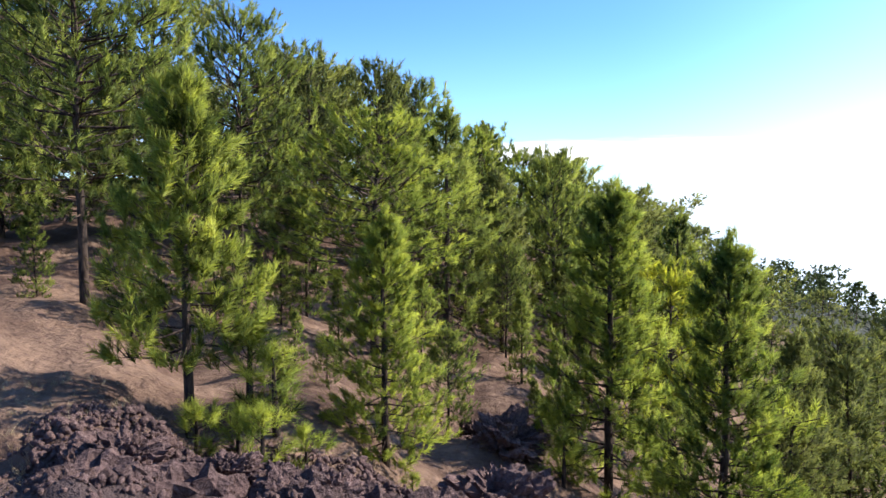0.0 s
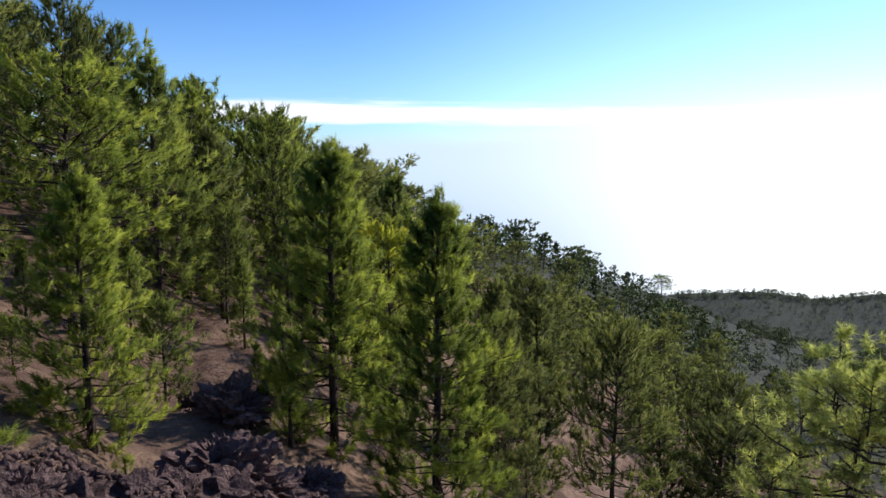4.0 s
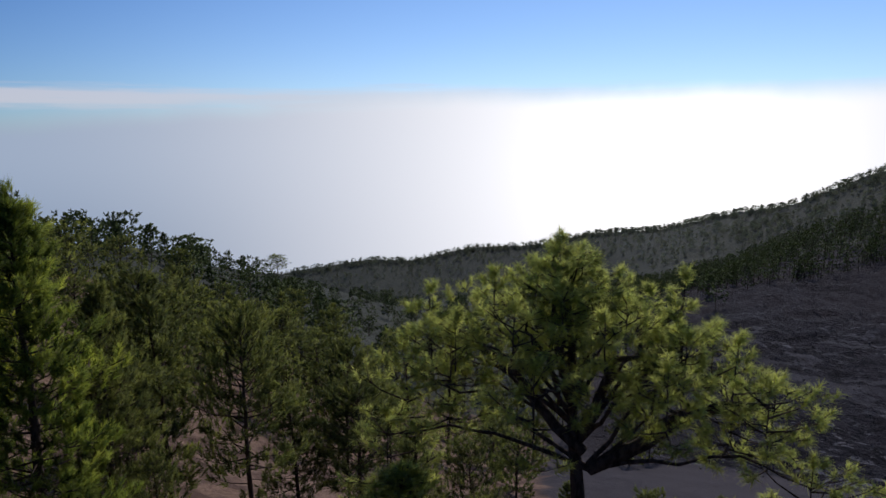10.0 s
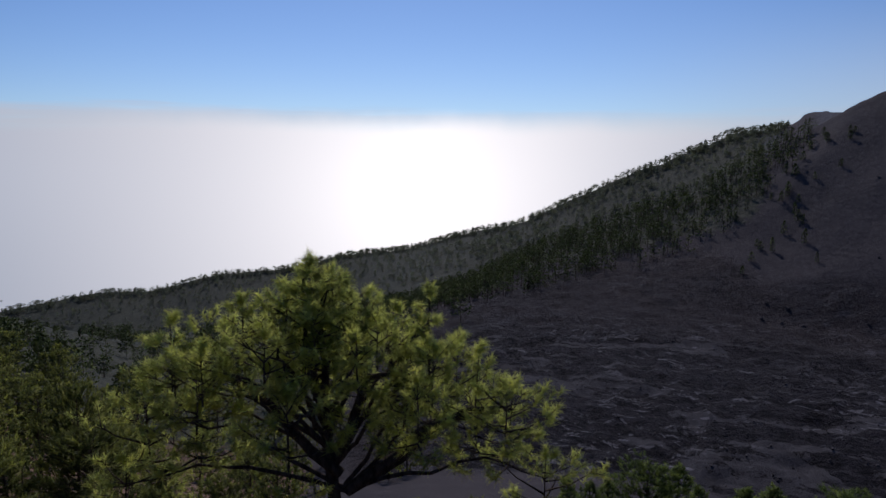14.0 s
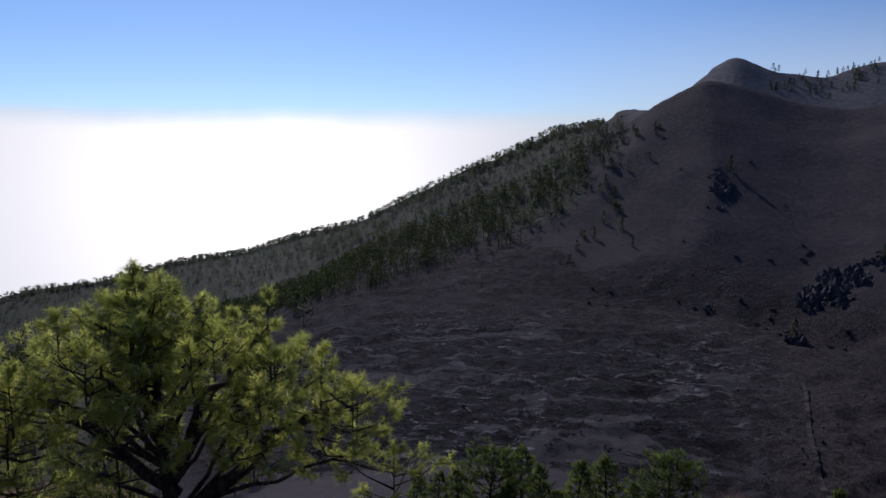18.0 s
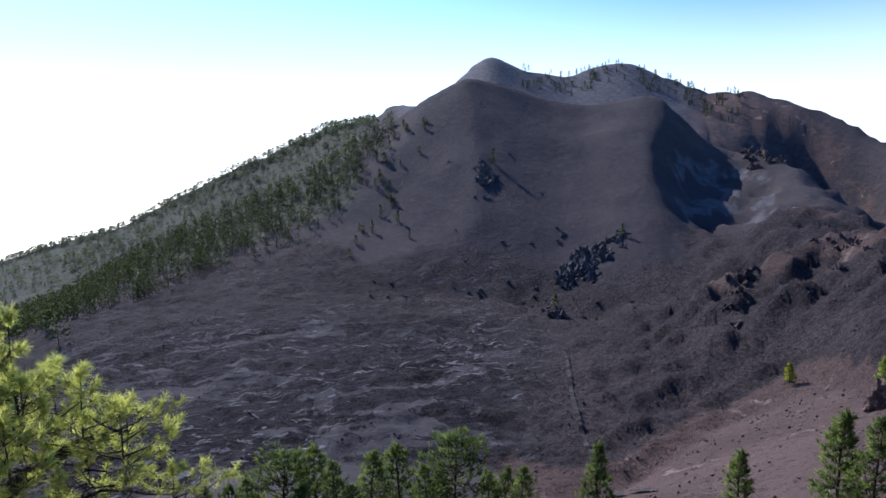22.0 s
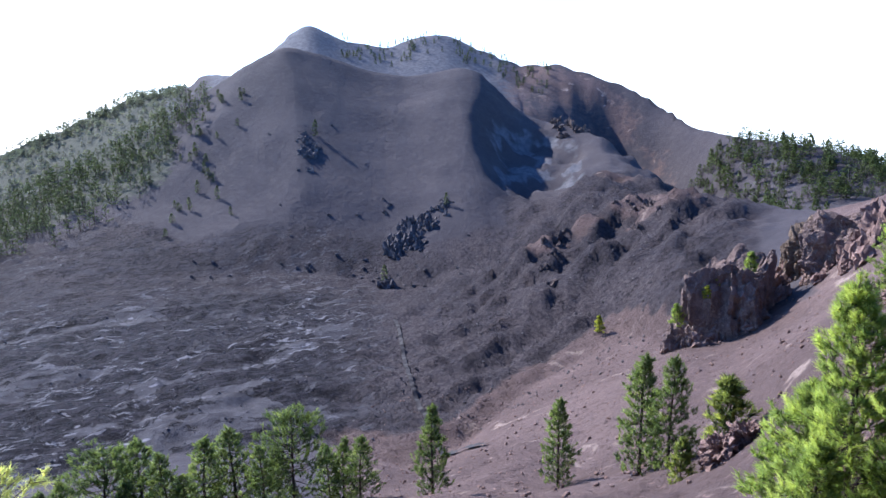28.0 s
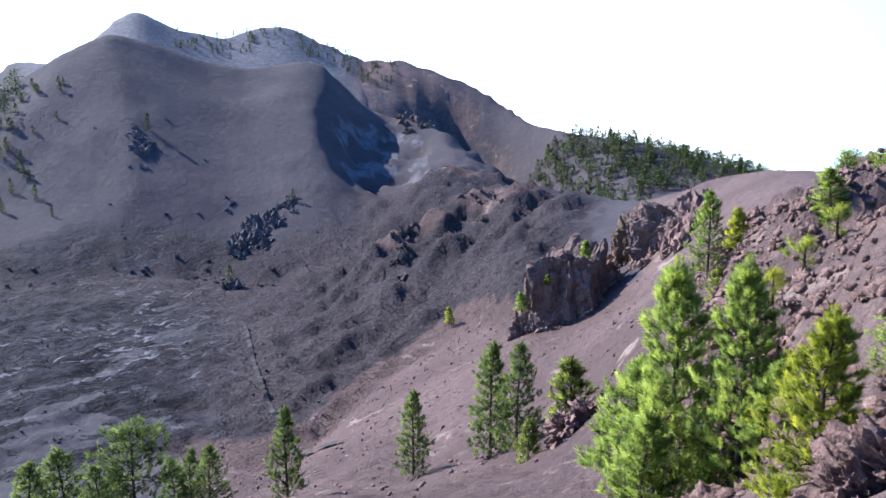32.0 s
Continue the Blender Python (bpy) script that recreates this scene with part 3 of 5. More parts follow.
def build_ground():
    az = np.concatenate([np.arange(-42, 172, 0.34), np.arange(172, 318, 2.0)])
    r = np.concatenate([[0.01, 0.5, 1, 2, 3, 4, 5], np.geomspace(5.5, 60, 100), np.geomspace(60.6, 450, 180)[1:], np.geomspace(455, 1080, 45), np.geomspace(1150, 4800, 16)])
    A, R = np.meshgrid(az, r)
    X, Y = polar(A, R)
    Z, forest, lava, red, pale, scrub, ashy = land(X, Y)
    n, m = len(r), len(az)
    verts = np.stack([X, Y, Z], -1).reshape(-1, 3)
    i, j = np.meshgrid(np.arange(n - 1), np.arange(m), indexing="ij")
    a, b = i * m + j, i * m + (j + 1) % m
    faces = np.stack([a, b, b + m, a + m], -1).reshape(-1, 4)[:, ::-1]
    me = quick_mesh("ground", verts, faces, GROUND, True)
    layer = me.color_attributes.new("zone", "FLOAT_COLOR", "POINT")
    col = np.ones((len(verts), 4), np.float32)
    col[:, 0], col[:, 1], col[:, 2] = forest.ravel(), lava.ravel(), red.ravel()
    layer.data.foreach_set("color", col.ravel())
    for key, values in (("pale", pale), ("scrub", scrub), ("ashy", ashy)):
        me.attributes.new(key, "FLOAT", "POINT").data.foreach_set("value", values.ravel().astype(np.float32))
    return tagged(new("ground", me), "dark volcanic cinder, lava and red earth sloping into a crater", "ground", kind="structure")


build_ground()

# ---- pines -----------------------------------------------------------------


def unit(v):
    return v / np.maximum(np.linalg.norm(v, axis=-1, keepdims=True), 1e-9)


def tubes(lines, sides):
    """One mesh's arrays for tapered tubes; lines: lists of (points (k,3), radii (k))."""
    V, F, base = [], [], 0
    for pts, rad in lines:
        pts, rad = np.asarray(pts, float), np.asarray(rad, float)
        k = len(pts)
        d = unit(np.gradient(pts, axis=0))
        ref = np.where(abs(d[:, 2:3]) > 0.9, [[1.0, 0, 0]], [[0, 0, 1.0]])
        u = unit(np.cross(d, ref))
        v = np.cross(d, u)
        a = np.arange(sides) * 2 * np.pi / sides
        ring = pts[:, None] + rad[:, None, None] * (np.cos(a)[None, :, None] * u[:, None] + np.sin(a)[None, :, None] * v[:, None])
        V.append(ring.reshape(-1, 3))
        i, j = np.meshgrid(np.arange(k - 1), np.arange(sides), indexing="ij")
        p, q = base + i * sides + j, base + i * sides + (j + 1) % sides
        F.append(np.stack([p, q, q + sides, p + sides], -1).reshape(-1, 4))
        base += k * sides
    return np.concatenate(V), np.concatenate(F)


def needles(rng, pos, axis, tone, count, length, width, middle, wide_open=62.0, ruffle=0.22):
    """Brushes of long needles along the shoots that end at pos, each needle one slim triangle; they shade as soft clumps."""
    n = len(pos)
    ref = unit(rng.normal(size=(n, 1, 3)))
    ax = unit(axis)[:, None]
    u = unit(np.cross(np.broadcast_to(ax, ref.shape), ref))
    v = np.cross(np.broadcast_to(ax, u.shape), u)
    phi = rng.uniform(0, 2 * np.pi, (n, count, 1))
    open_ = np.radians(rng.uniform(10, wide_open, (n, count, 1)))
    out = np.cos(phi) * u + np.sin(phi) * v
    d = unit(np.cos(open_) * ax + np.sin(open_) * out + rng.normal(0, 0.08, (n, count, 3)))
    root = pos[:, None] + ax * rng.uniform(-1.0, 0.05, (n, count, 1)) * length
    L = length * rng.uniform(0.65, 1.1, (n, count, 1))
    tip = root + d * L - np.array([0, 0, 1]) * 0.14 * L
    side = unit(np.cross(d, rng.normal(size=(n, count, 3)))) * width * 0.5
    V = np.stack([root - side, root + side, tip], 2).reshape(-1, 3)
    F = np.arange(n * count * 3).reshape(-1, 3)
    T = np.repeat(tone, count * 3)
    away = unit((pos - middle) * [1, 1, 0.6])[:, None]
    N = unit(0.65 * d + 0.5 * away + np.array([0, 0, 0.3]) + rng.normal(0, 0.28, (n, 1, 3)) + rng.normal(0, ruffle, d.shape))
    return V, F, T, np.repeat(N.reshape(-1, 3), 3, axis=0)


def envelope(form, w):
    """The reach of the limbs that leave the trunk at the share w of the crown's height."""
    if form == "cone":
        return (1 - w) ** 0.76 * min(1.0, 0.74 + 1.4 * w) + 0.02
    if form == "flat":
        return 0.45 + 0.55 * w
    return (1 - w ** 2.2) ** 0.6 * min(1.0, 0.6 + 1.3 * w) + 0.08


def grow(seed, height, spread, bare, form, limbs, brushes, count, length, width, joints=5, inner=0.3, wide_open=62.0, ruffle=0.22, lean=(0.0, 0.0)):
    """A pine's parts as arrays: trunk, limbs in whorls, twigs and needles. form: cone, round, flat."""
    rng = np.random.default_rng(seed)
    k = 12
    u = np.linspace(0, 1, k)
    sway = np.cumsum(rng.normal(0, 0.006 * height, (k, 2)), axis=0) * u[:, None] + np.outer(u, lean)
    top_share = {"cone": 0.975, "round": 0.90, "flat": 0.82}[form]
    axis = np.c_[sway[:, 0], sway[:, 1], u * height * top_share]
    r0 = 0.009 * height + 0.035
    trunk = (axis, r0 * (1 - u) ** 0.8 + 0.012)
    big, small, P, A, T = [], [], [], [], []
    low_rise, high_rise = {"cone": (-4, 48), "round": (4, 46), "flat": (14, 30)}[form]
    up = np.array([0, 0, 1.0])
    first = np.random.default_rng(seed + 500).uniform(0, 6)
    for q in range(limbs):
        w = (q // 4 * 4 + rng.uniform(0.0, 2.6)) / limbs
        w = min(w, 0.99) ** (0.9 if form == "cone" else 0.8)
        zs = height * (bare + (top_share - bare) * 0.97 * w)
        reach = max(spread * envelope(form, w) * rng.choice([0.62, 0.82, 0.95, 1.08]) * rng.uniform(0.9, 1.1), 0.04 * spread)
        s = zs / axis[-1, 2]
        start = np.array([np.interp(s, u, axis[:, c]) for c in range(3)])
        turn = first + q * 1.5708 + (q // 4) * 0.83 + rng.normal(0, 0.28)
        h = np.array([math.cos(turn), math.sin(turn), 0.0])
        rise = math.tan(radians(low_rise + (high_rise - low_rise) * w + rng.normal(0, 6)))
        rise = min(rise, (height - zs) / max(reach, 0.01))
        g = np.linspace(0, 1, joints)[:, None]
        line = start + h * reach * g + up * reach * (rise * g - 0.16 * (g - g ** 2) * 2)
        line = line + rng.normal(0, 0.02 * reach, (joints, 3)) * g
        big.append((line, (0.010 + 0.014 * reach) * (1 - 0.85 * g[:, 0])))
        age = rng.normal(0, 0.17)
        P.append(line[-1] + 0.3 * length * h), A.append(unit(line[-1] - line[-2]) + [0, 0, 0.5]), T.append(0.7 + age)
        perp = np.array([-h[1], h[0], 0.0])
        for b in range(max(2, round(brushes * (0.3 + 0.7 * reach / spread)))):
            f = inner + (1 - inner) * rng.uniform(0, 1) ** 0.8
            at = np.array([np.interp(f, g[:, 0], line[:, c]) for c in range(3)])
            way_ = (1 if b % 2 else -1) * rng.uniform(0.35, 1.0)
            d = unit(h * rng.uniform(0.35, 0.9) + perp * way_ + up * rng.uniform(-0.05, 0.6))
            ln = reach * rng.uniform(0.12, 0.42) * (1.25 - 0.6 * f) + 0.5 * length
            end = at + d * ln + up * 0.18 * ln
            if b % 3 == 0 or wide_open > 80:
                small.append((np.stack([at, end]), np.array([0.011, 0.004]) + 0.002 * reach * np.array([1, 0.2])))
            P.append(end), A.append(unit(d * 0.7 + up * 0.75) + rng.normal(0, 0.2, 3))
            # tone rises outwards: fresh growth at the tips, shade of inner gaps painted dark
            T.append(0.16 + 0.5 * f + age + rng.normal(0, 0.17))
    top = axis[-1]
    for m in range(4):
        z = height - 0.9 * length if form == "cone" else top[2]
        P.append(np.array([top[0], top[1], z]) + rng.normal(0, 0.2 * length, 3) + [0, 0, 0.18 * length * m]), A.append(up + rng.normal(0, 0.2, 3)), T.append(0.75)
    P, A, T = np.array(P), np.array(A), np.array(T)
    return trunk, big, small, needles(rng, P, A, T, count, length, width, np.array([top[0] * 0.5, top[1] * 0.5, height * 0.45]), wide_open, ruffle)


def leaf_mesh(name, V, F, T, N, leaf):
    me = quick_mesh(name, V, F, leaf, True)
    me.normals_split_custom_set_from_vertices(N.astype(np.float32))
    me.attributes.new("tone", "FLOAT", "POINT").data.foreach_set("value", T.astype(np.float32))
    return me


def pine_parts(seed, leaf, sides=8, twigs=True, **shape):
    trunk, big, small, (V, F, T, N) = grow(seed, **shape)
    tv, tf = tubes([trunk], sides)
    lv, lf = tubes([(l[::2], r_[::2]) for l, r_ in big], 3)
    if twigs:
        sv, sf = tubes(small, 3)
        lv, lf = np.concatenate([lv, sv]), np.concatenate([lf, sf + len(lv)])
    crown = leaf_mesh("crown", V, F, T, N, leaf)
    return quick_mesh("trunk", tv, tf, BARK, True), quick_mesh("branchwork", lv, lf, BARK, True), crown


def part(name, mesh, parent, label=""):
    ob = new(name, mesh)
    ob.parent = parent
    return tagged(ob, label)


class Kind:
    """A kind of pine: its meshes are made once, its trees share them."""

    def __init__(self, seed, leaf=None, **shape):
        self.height, self.spread = shape["height"], shape["spread"]
        self.meshes = pine_parts(seed, leaf or NEEDLE, **shape)

    def plant(self, x, y, height, turn, label, group, wide=1.0, sink=0.12, name="pine_tree", z=None, leaf=None):
        base = new(name)
        base.empty_display_size = 0.3
        k = height / self.height
        g = ground_at(x, y) if z is None else z
        base.matrix_world = pose(x, y, g - sink, 0, 0, turn) @ Matrix.Diagonal((k * wide, k * wide, k, 1))
        for nm, me in zip(("trunk", "branchwork", "crown"), self.meshes):
            ob = part(nm, me, base)
            if nm == "branchwork":
                ob["kind"] = "stuff"
            if leaf and nm == "crown":
                ob.material_slots[0].link = "OBJECT"
                ob.material_slots[0].material = leaf
        return tagged(base, label, "tree", group)


FINE = dict(brushes=15, count=30, length=0.30, width=0.026, inner=0.16, wide_open=46.0)
NEAR = [Kind(1, height=9, spread=2.5, bare=0.06, form="cone", limbs=92, **FINE),
        Kind(2, height=9, spread=2.1, bare=0.08, form="cone", limbs=88, **FINE),
        Kind(3, height=10, spread=2.7, bare=0.18, form="round", limbs=84, **FINE),
        Kind(4, height=6, spread=1.55, bare=0.16, form="cone", limbs=64, **FINE),
        Kind(5, height=11, spread=3.0, bare=0.24, form="round", limbs=88, **FINE)]
CLOSE = dict(brushes=18, count=46, length=0.25, width=0.016, inner=0.18, wide_open=48.0, ruffle=0.12)
NEAR += [Kind(15, height=6, spread=1.55, bare=0.24, form="cone", limbs=66, **CLOSE),
         Kind(16, height=8, spread=1.95, bare=0.05, form="cone", limbs=108, **CLOSE)]
HALF = dict(brushes=11, count=18, length=0.36, width=0.048, inner=0.16, wide_open=50.0, twigs=False, sides=6)
SLOPE = [Kind(6, height=9, spread=2.2, bare=0.05, form="cone", limbs=76, **HALF),
         Kind(7, height=9, spread=1.8, bare=0.06, form="cone", limbs=72, **HALF),
         Kind(8, height=9, spread=2.4, bare=0.16, form="round", limbs=76, **HALF),
         Kind(9, height=4, spread=1.2, bare=0.08, form="cone", limbs=44, **HALF)]
MIDDLE = dict(brushes=9, count=8, length=0.38, width=0.115, inner=0.2, twigs=False, sides=5, ruffle=0.1)
MID = [Kind(11, height=9, spread=2.3, bare=0.06, form="cone", limbs=60, **MIDDLE),
       Kind(12, height=9, spread=2.5, bare=0.2, form="round", limbs=60, **MIDDLE),
       Kind(13, height=9, spread=2.9, bare=0.42, form="flat", limbs=52, **MIDDLE),
       Kind(14, height=9, spread=2.6, bare=0.12, form="round", limbs=60, **MIDDLE)]
WOODED = dict(brushes=6, count=6, length=0.46, width=0.165, twigs=False, sides=4, inner=0.2, ruffle=0.1)
DEEP = [Kind(17, height=9, spread=2.3, bare=0.06, form="cone", limbs=48, **WOODED), Kind(18, height=9, spread=2.6, bare=0.18, form="round", limbs=48, **WOODED)]
COARSE = dict(brushes=3, count=4, length=0.70, width=0.42, inner=0.2, ruffle=0.1)
FAR = [Kind(21, NEEDLE_FAR, height=9, spread=2.1, bare=0.08, form="cone", limbs=34, twigs=False, sides=4, **COARSE)]
SEEDLING = Kind(41, height=1.2, spread=0.45, bare=0.2, form="round", limbs=10, brushes=2, count=60, length=0.27, width=0.009)
SMALL = dict(brushes=2, count=4, length=0.75, width=0.42, ruffle=0.1)
TINY = dict(brushes=1, count=3, length=1.4, width=1.1, ruffle=0.1)

# the old pine that stands alone below the viewpoint: a forked trunk, strong limbs, two side leaders
def old_pine(x, y, top):
    rng_ = np.random.default_rng(31)
    g = ground_at(x, y)
    h = top - g
    fine = dict(brushes=11, count=64, length=0.165, width=0.0085, inner=0.5, wide_open=90.0)
    right, ahead = np.array([0.407, -0.914]), np.array([0.914, 0.407])
    shapes = [(grow(31, h, 0.95, 0.66, "round", 40, lean=-0.55 * right, **{**fine, "brushes": 6}), (0, 0, 0))]
    # side leaders: across, ahead, tip level, height, spread
    leaders = [(1.33, 0.1, -2.05, 2.3, 0.55), (-2.70, 0.3, -2.38, 2.1, 0.52), (2.05, -0.2, -2.95, 1.9, 0.85), (-2.2, -0.4, -2.95, 1.9, 0.9), (2.72, 0.2, -3.72, 1.8, 0.95), (3.25, -0.2, -4.75, 1.6, 1.0),
               (1.9, 0.6, -3.0, 1.7, 0.8), (2.5, -0.5, -3.4, 1.6, 0.85), (1.3, -0.7, -2.8, 1.6, 0.7), (-3.05, 0.2, -3.5, 1.9, 0.95), (-3.3, -0.3, -4.5, 1.7, 1.05), (2.3, 0.9, -4.0, 1.8, 1.0), (-2.5, 0.9, -3.8, 1.8, 1.0)]
    leaders.append((-0.52, 0.0, -1.5, 1.3, 0.22))
    for q in range(20):
        a, d = q * 2.4, 2.25 * math.sqrt((q + 0.4) / 20)
        leaders.append((-0.5 + d * math.cos(a), 0.85 * d * math.sin(a), -1.82 - 0.27 * d * d + rng_.uniform(-0.2, 0.12), rng_.uniform(1.2, 1.8), rng_.uniform(0.5, 0.72)))
    for q, (across, deep, tip, tall, wide) in enumerate(leaders):
        at = right * across + ahead * deep
        shapes.append((grow(32 + q, tall, wide, 0.05, "cone" if q % 2 == 0 else "round", 13, **{**fine, "brushes": 4, "joints": 3}), (at[0], at[1], tip - tall - g + 0.1)))
    base = new("old_pine_tree")
    base.location = (x, y, g - 0.1)
    V, F, T, N, n, twigs = [], [], [], [], 0, []
    fork = np.array([0, 0, -5.45 - g + 0.1])
    for k, ((trunk, big, small, (v, f, t, nn)), at) in enumerate(shapes):
        at = np.array(at, float)
        if k == 0:
            tv, tf = tubes([(trunk[0], trunk[1] * 1.5)], 10)
            part("trunk", quick_mesh("trunk", tv, tf, BARK, True), base, "dark rough bark, forked low")
        else:
            bow = np.linspace(0, 1, 9)[:, None]
            reach = min(1.0, float(np.hypot(*(at[:2] + 0.5 * right))) / 2.6)
            low = fork + np.array([*(-0.3 * right), 1.0]) * 2.1 * (1 - reach)
            way_ = low * (1 - bow) + (at + trunk[0][8]) * bow
            way_ = way_ + rng_.normal(0, 0.07, (9, 3)) * np.sin(np.pi * bow)
            way_[:, :2] += (at + trunk[0][8])[:2] * (bow ** 0.7 - bow) * 0.4
            way_[:, 2] += 0.35 * np.sin(np.pi * bow[:, 0])
            lv, lf = tubes([(way_, (0.10 if k in (1, 2, 5, 8) else 0.042) * (1 - 0.8 * bow[:, 0]))], 7)
            part("limb", quick_mesh("limb", lv, lf, BARK, True), base)
            lv, lf = tubes([(trunk[0][4:] + at, trunk[1][4:] * 0.32)], 5)
            part("limb", quick_mesh("limb", lv, lf, BARK, True), base)
        for line, rad in big:
            lv, lf = tubes([(line + at, rad * 1.3)], 6)
            part("limb", quick_mesh("limb", lv, lf, BARK, True), base) if k == 0 else None
        twigs += [(line + at, rad) for line, rad in small] + ([(line + at, rad) for line, rad in big] if k else [])
        V.append(v + at), F.append(f + n), T.append(t), N.append(nn)
        n += len(v)
    sv, sf = tubes(twigs, 3)
    part("branchwork", quick_mesh("branchwork", sv, sf, BARK, True), base)["kind"] = "stuff"
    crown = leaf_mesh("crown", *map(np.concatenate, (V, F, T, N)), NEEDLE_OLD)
    part("crown", crown, base, "tufts of long green needles")
    tagged(base, "old Canary pine with a broad open crown and a low fork", "tree", "pines below the viewpoint")


old_pine(*polar(65.8, 11.0), -1.55)

NEAR_LIST = [
    # kind, bearing, distance, elevation of the tip in degrees, width, needles
    (5, -20.0, 12.0, 9.6, 0.85, "lit"), (4, -27.0, 18.0, 18.0, 1.0, ""), (4, -16.0, 25.0, 14.5, 0.85, ""), (2, -33.0, 22.0, 15.5, 1.0, ""), (4, -30, 33, 18.0, 1.0, "dark"), (4, -22.5, 31.0, 16.5, 1.0, "dark"),
    (2, -10.4, 30.0, 11.2, 0.95, "dark"), (2, -13.5, 36.0, 11.4, 0.9, "dark"), (2, -5.5, 33.0, 10.4, 0.85, "dark"), (2, -2.6, 36.0, 9.2, 0.8, ""), (4, -5.6, 20.0, 7.0, 1.40, "gold"), (0, 0.3, 27.0, 6.8, 1.05, ""),
    (6, -4.7, 12.5, -1.0, 1.05, "gold"), (2, 3.0, 38.0, 5.3, 0.85, "gold"), (4, 9.1, 34.0, 3.5, 0.78, ""), (2, 6.0, 41.0, 3.6, 0.9, ""), (6, 13.6, 16.5, 1.0, 1.05, "gold"), (6, 22.3, 14.0, -2.7, 1.0, "gold"),
    (2, 12.0, 40.0, 0.6, 0.9, ""), (0, 18.0, 31.0, -1.8, 0.9, ""), (2, 37.2, 30.0, -12.5, 0.85, "shade"), (0, 31.0, 31.0, -11.6, 0.9, "shade"), (2, 45.3, 40.0, -16.0, 0.68, "shade"), (2, 46.4, 36.0, -19.4, 1.3, "shade"),
    (2, 5.2, 27.0, -4.0, 0.75, ""), (0, 26.8, 24.0, -10.0, 0.8, "shade")]
UNDERWOOD = [(-13, 20, -1.6), (-8.5, 19, -2.3), (0.4, 17, -3.2), (-1.8, 21, -2.6), (7.6, 17, -4.6), (-15.5, 19, -1.4), (-18, 21, -0.8), (-11, 24, 0.2), (-9.5, 14.5, -2.9), (-12, 15.5, -2.6), (6.5, 24, -3.4), (-24, 17, -1.0), (-30, 19, -0.4), (11, 24, -4.4), (18.5, 20, -5.6), (26, 24, -7.2), (-32, 30, 6.5), (-38, 26, 6.0), (9.6, 20, -4.3), (24, 18, -7.2), (19, 16, -6.4), (28.5, 17, -7.9)]
UNDERWOOD_2 = [(30, 20, -8.5), (38, 22, -11.2), (46, 24, -12.3), (28, 27, -7.5), (51, 28, -11.8), (56, 27, -12), (57, 15, -7.9), (64, 17, -8.6), (71, 16, -8.1), (77, 18, -9.1), (84, 20, -10.4)]
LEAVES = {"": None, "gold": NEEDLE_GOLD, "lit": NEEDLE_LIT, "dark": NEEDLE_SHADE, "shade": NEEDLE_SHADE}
for k, az, r, tip, wide, leaf in NEAR_LIST:
    x, y = polar(az, r)
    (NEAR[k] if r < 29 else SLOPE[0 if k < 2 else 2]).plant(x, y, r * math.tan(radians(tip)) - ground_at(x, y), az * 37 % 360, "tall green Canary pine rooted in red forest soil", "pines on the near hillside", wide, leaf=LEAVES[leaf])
for q, (az, r, tip) in enumerate(UNDERWOOD + UNDERWOOD_2):
    x, y = polar(az, r)
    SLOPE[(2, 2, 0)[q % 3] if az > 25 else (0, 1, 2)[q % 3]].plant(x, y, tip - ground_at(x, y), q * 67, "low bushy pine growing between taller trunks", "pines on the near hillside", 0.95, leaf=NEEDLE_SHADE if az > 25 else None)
x, y = polar(48.9, 9.6)
NEAR[3].plant(x, y, -4.55 - ground_at(x, y), 140, "low bushy pine with bright tufts on the slope", "pines below the viewpoint", 2.0, leaf=NEEDLE_OLD)
NEAR_LIST_2 = [
    (0, 41.0, 36.0, 7.0, 1.2), (0, 51.0, 44.0, 6.5, 1.2),
    (3, 142.1, 43.0, 4.6, 1.2), (3, 138.5, 39.0, 2.8, 1.0)]
CRATER_PINES = [
    # kind, bearing, distance, elevation of the tip, width
    (0, 84.3, 50, -25.0, 0.8), (0, 86.2, 52, -25.4, 1.0), (0, 88.2, 54, -24.9, 0.9), (2, 90.6, 52, -23.1, 0.9), (0, 93.4, 55, -23.4, 0.95), (0, 95.3, 50, -24.4, 0.8), (0, 98.0, 53, -23.9, 0.9),
    (0, 100.6, 54, -23.7, 1.0), (0, 102.9, 50, -25.1, 0.8), (2, 105.4, 54, -22.7, 0.85), (0, 108.4, 57, -25.7, 0.8), (1, 109.6, 56, -25.4, 0.9), (0, 111.0, 53, -25.3, 0.9), (1, 117.4, 54, -23.4, 0.95),
    (1, 128.4, 60, -22.6, 0.95), (1, 135.2, 47, -18.7, 0.95), (0, 137.45, 45, -18.7, 0.88), (0, 92.0, 49, -26.0, 0.9), (0, 96.6, 49, -26.2, 1.0), (0, 104.0, 56, -25.6, 0.8)]
for k, az, r, tip, wide in CRATER_PINES:
    x, y = polar(az, r)
    SLOPE[k].plant(x, y, r * math.tan(radians(tip)) - ground_at(x, y), az * 53 % 360, "green Canary pine on the cinder slope", "pines on the crater slope", wide * (1.4 if az < 115 else 1.15), leaf=NEEDLE_SLOPE)
for k, az, r, h, wide in NEAR_LIST_2:
    x, y = polar(az, r)
    SLOPE[k].plant(x, y, h, az * 53 % 360, "green Canary pine on the cinder slope", "pines on the crater slope", wide, leaf=NEEDLE_SHADE if az < 60 else None)
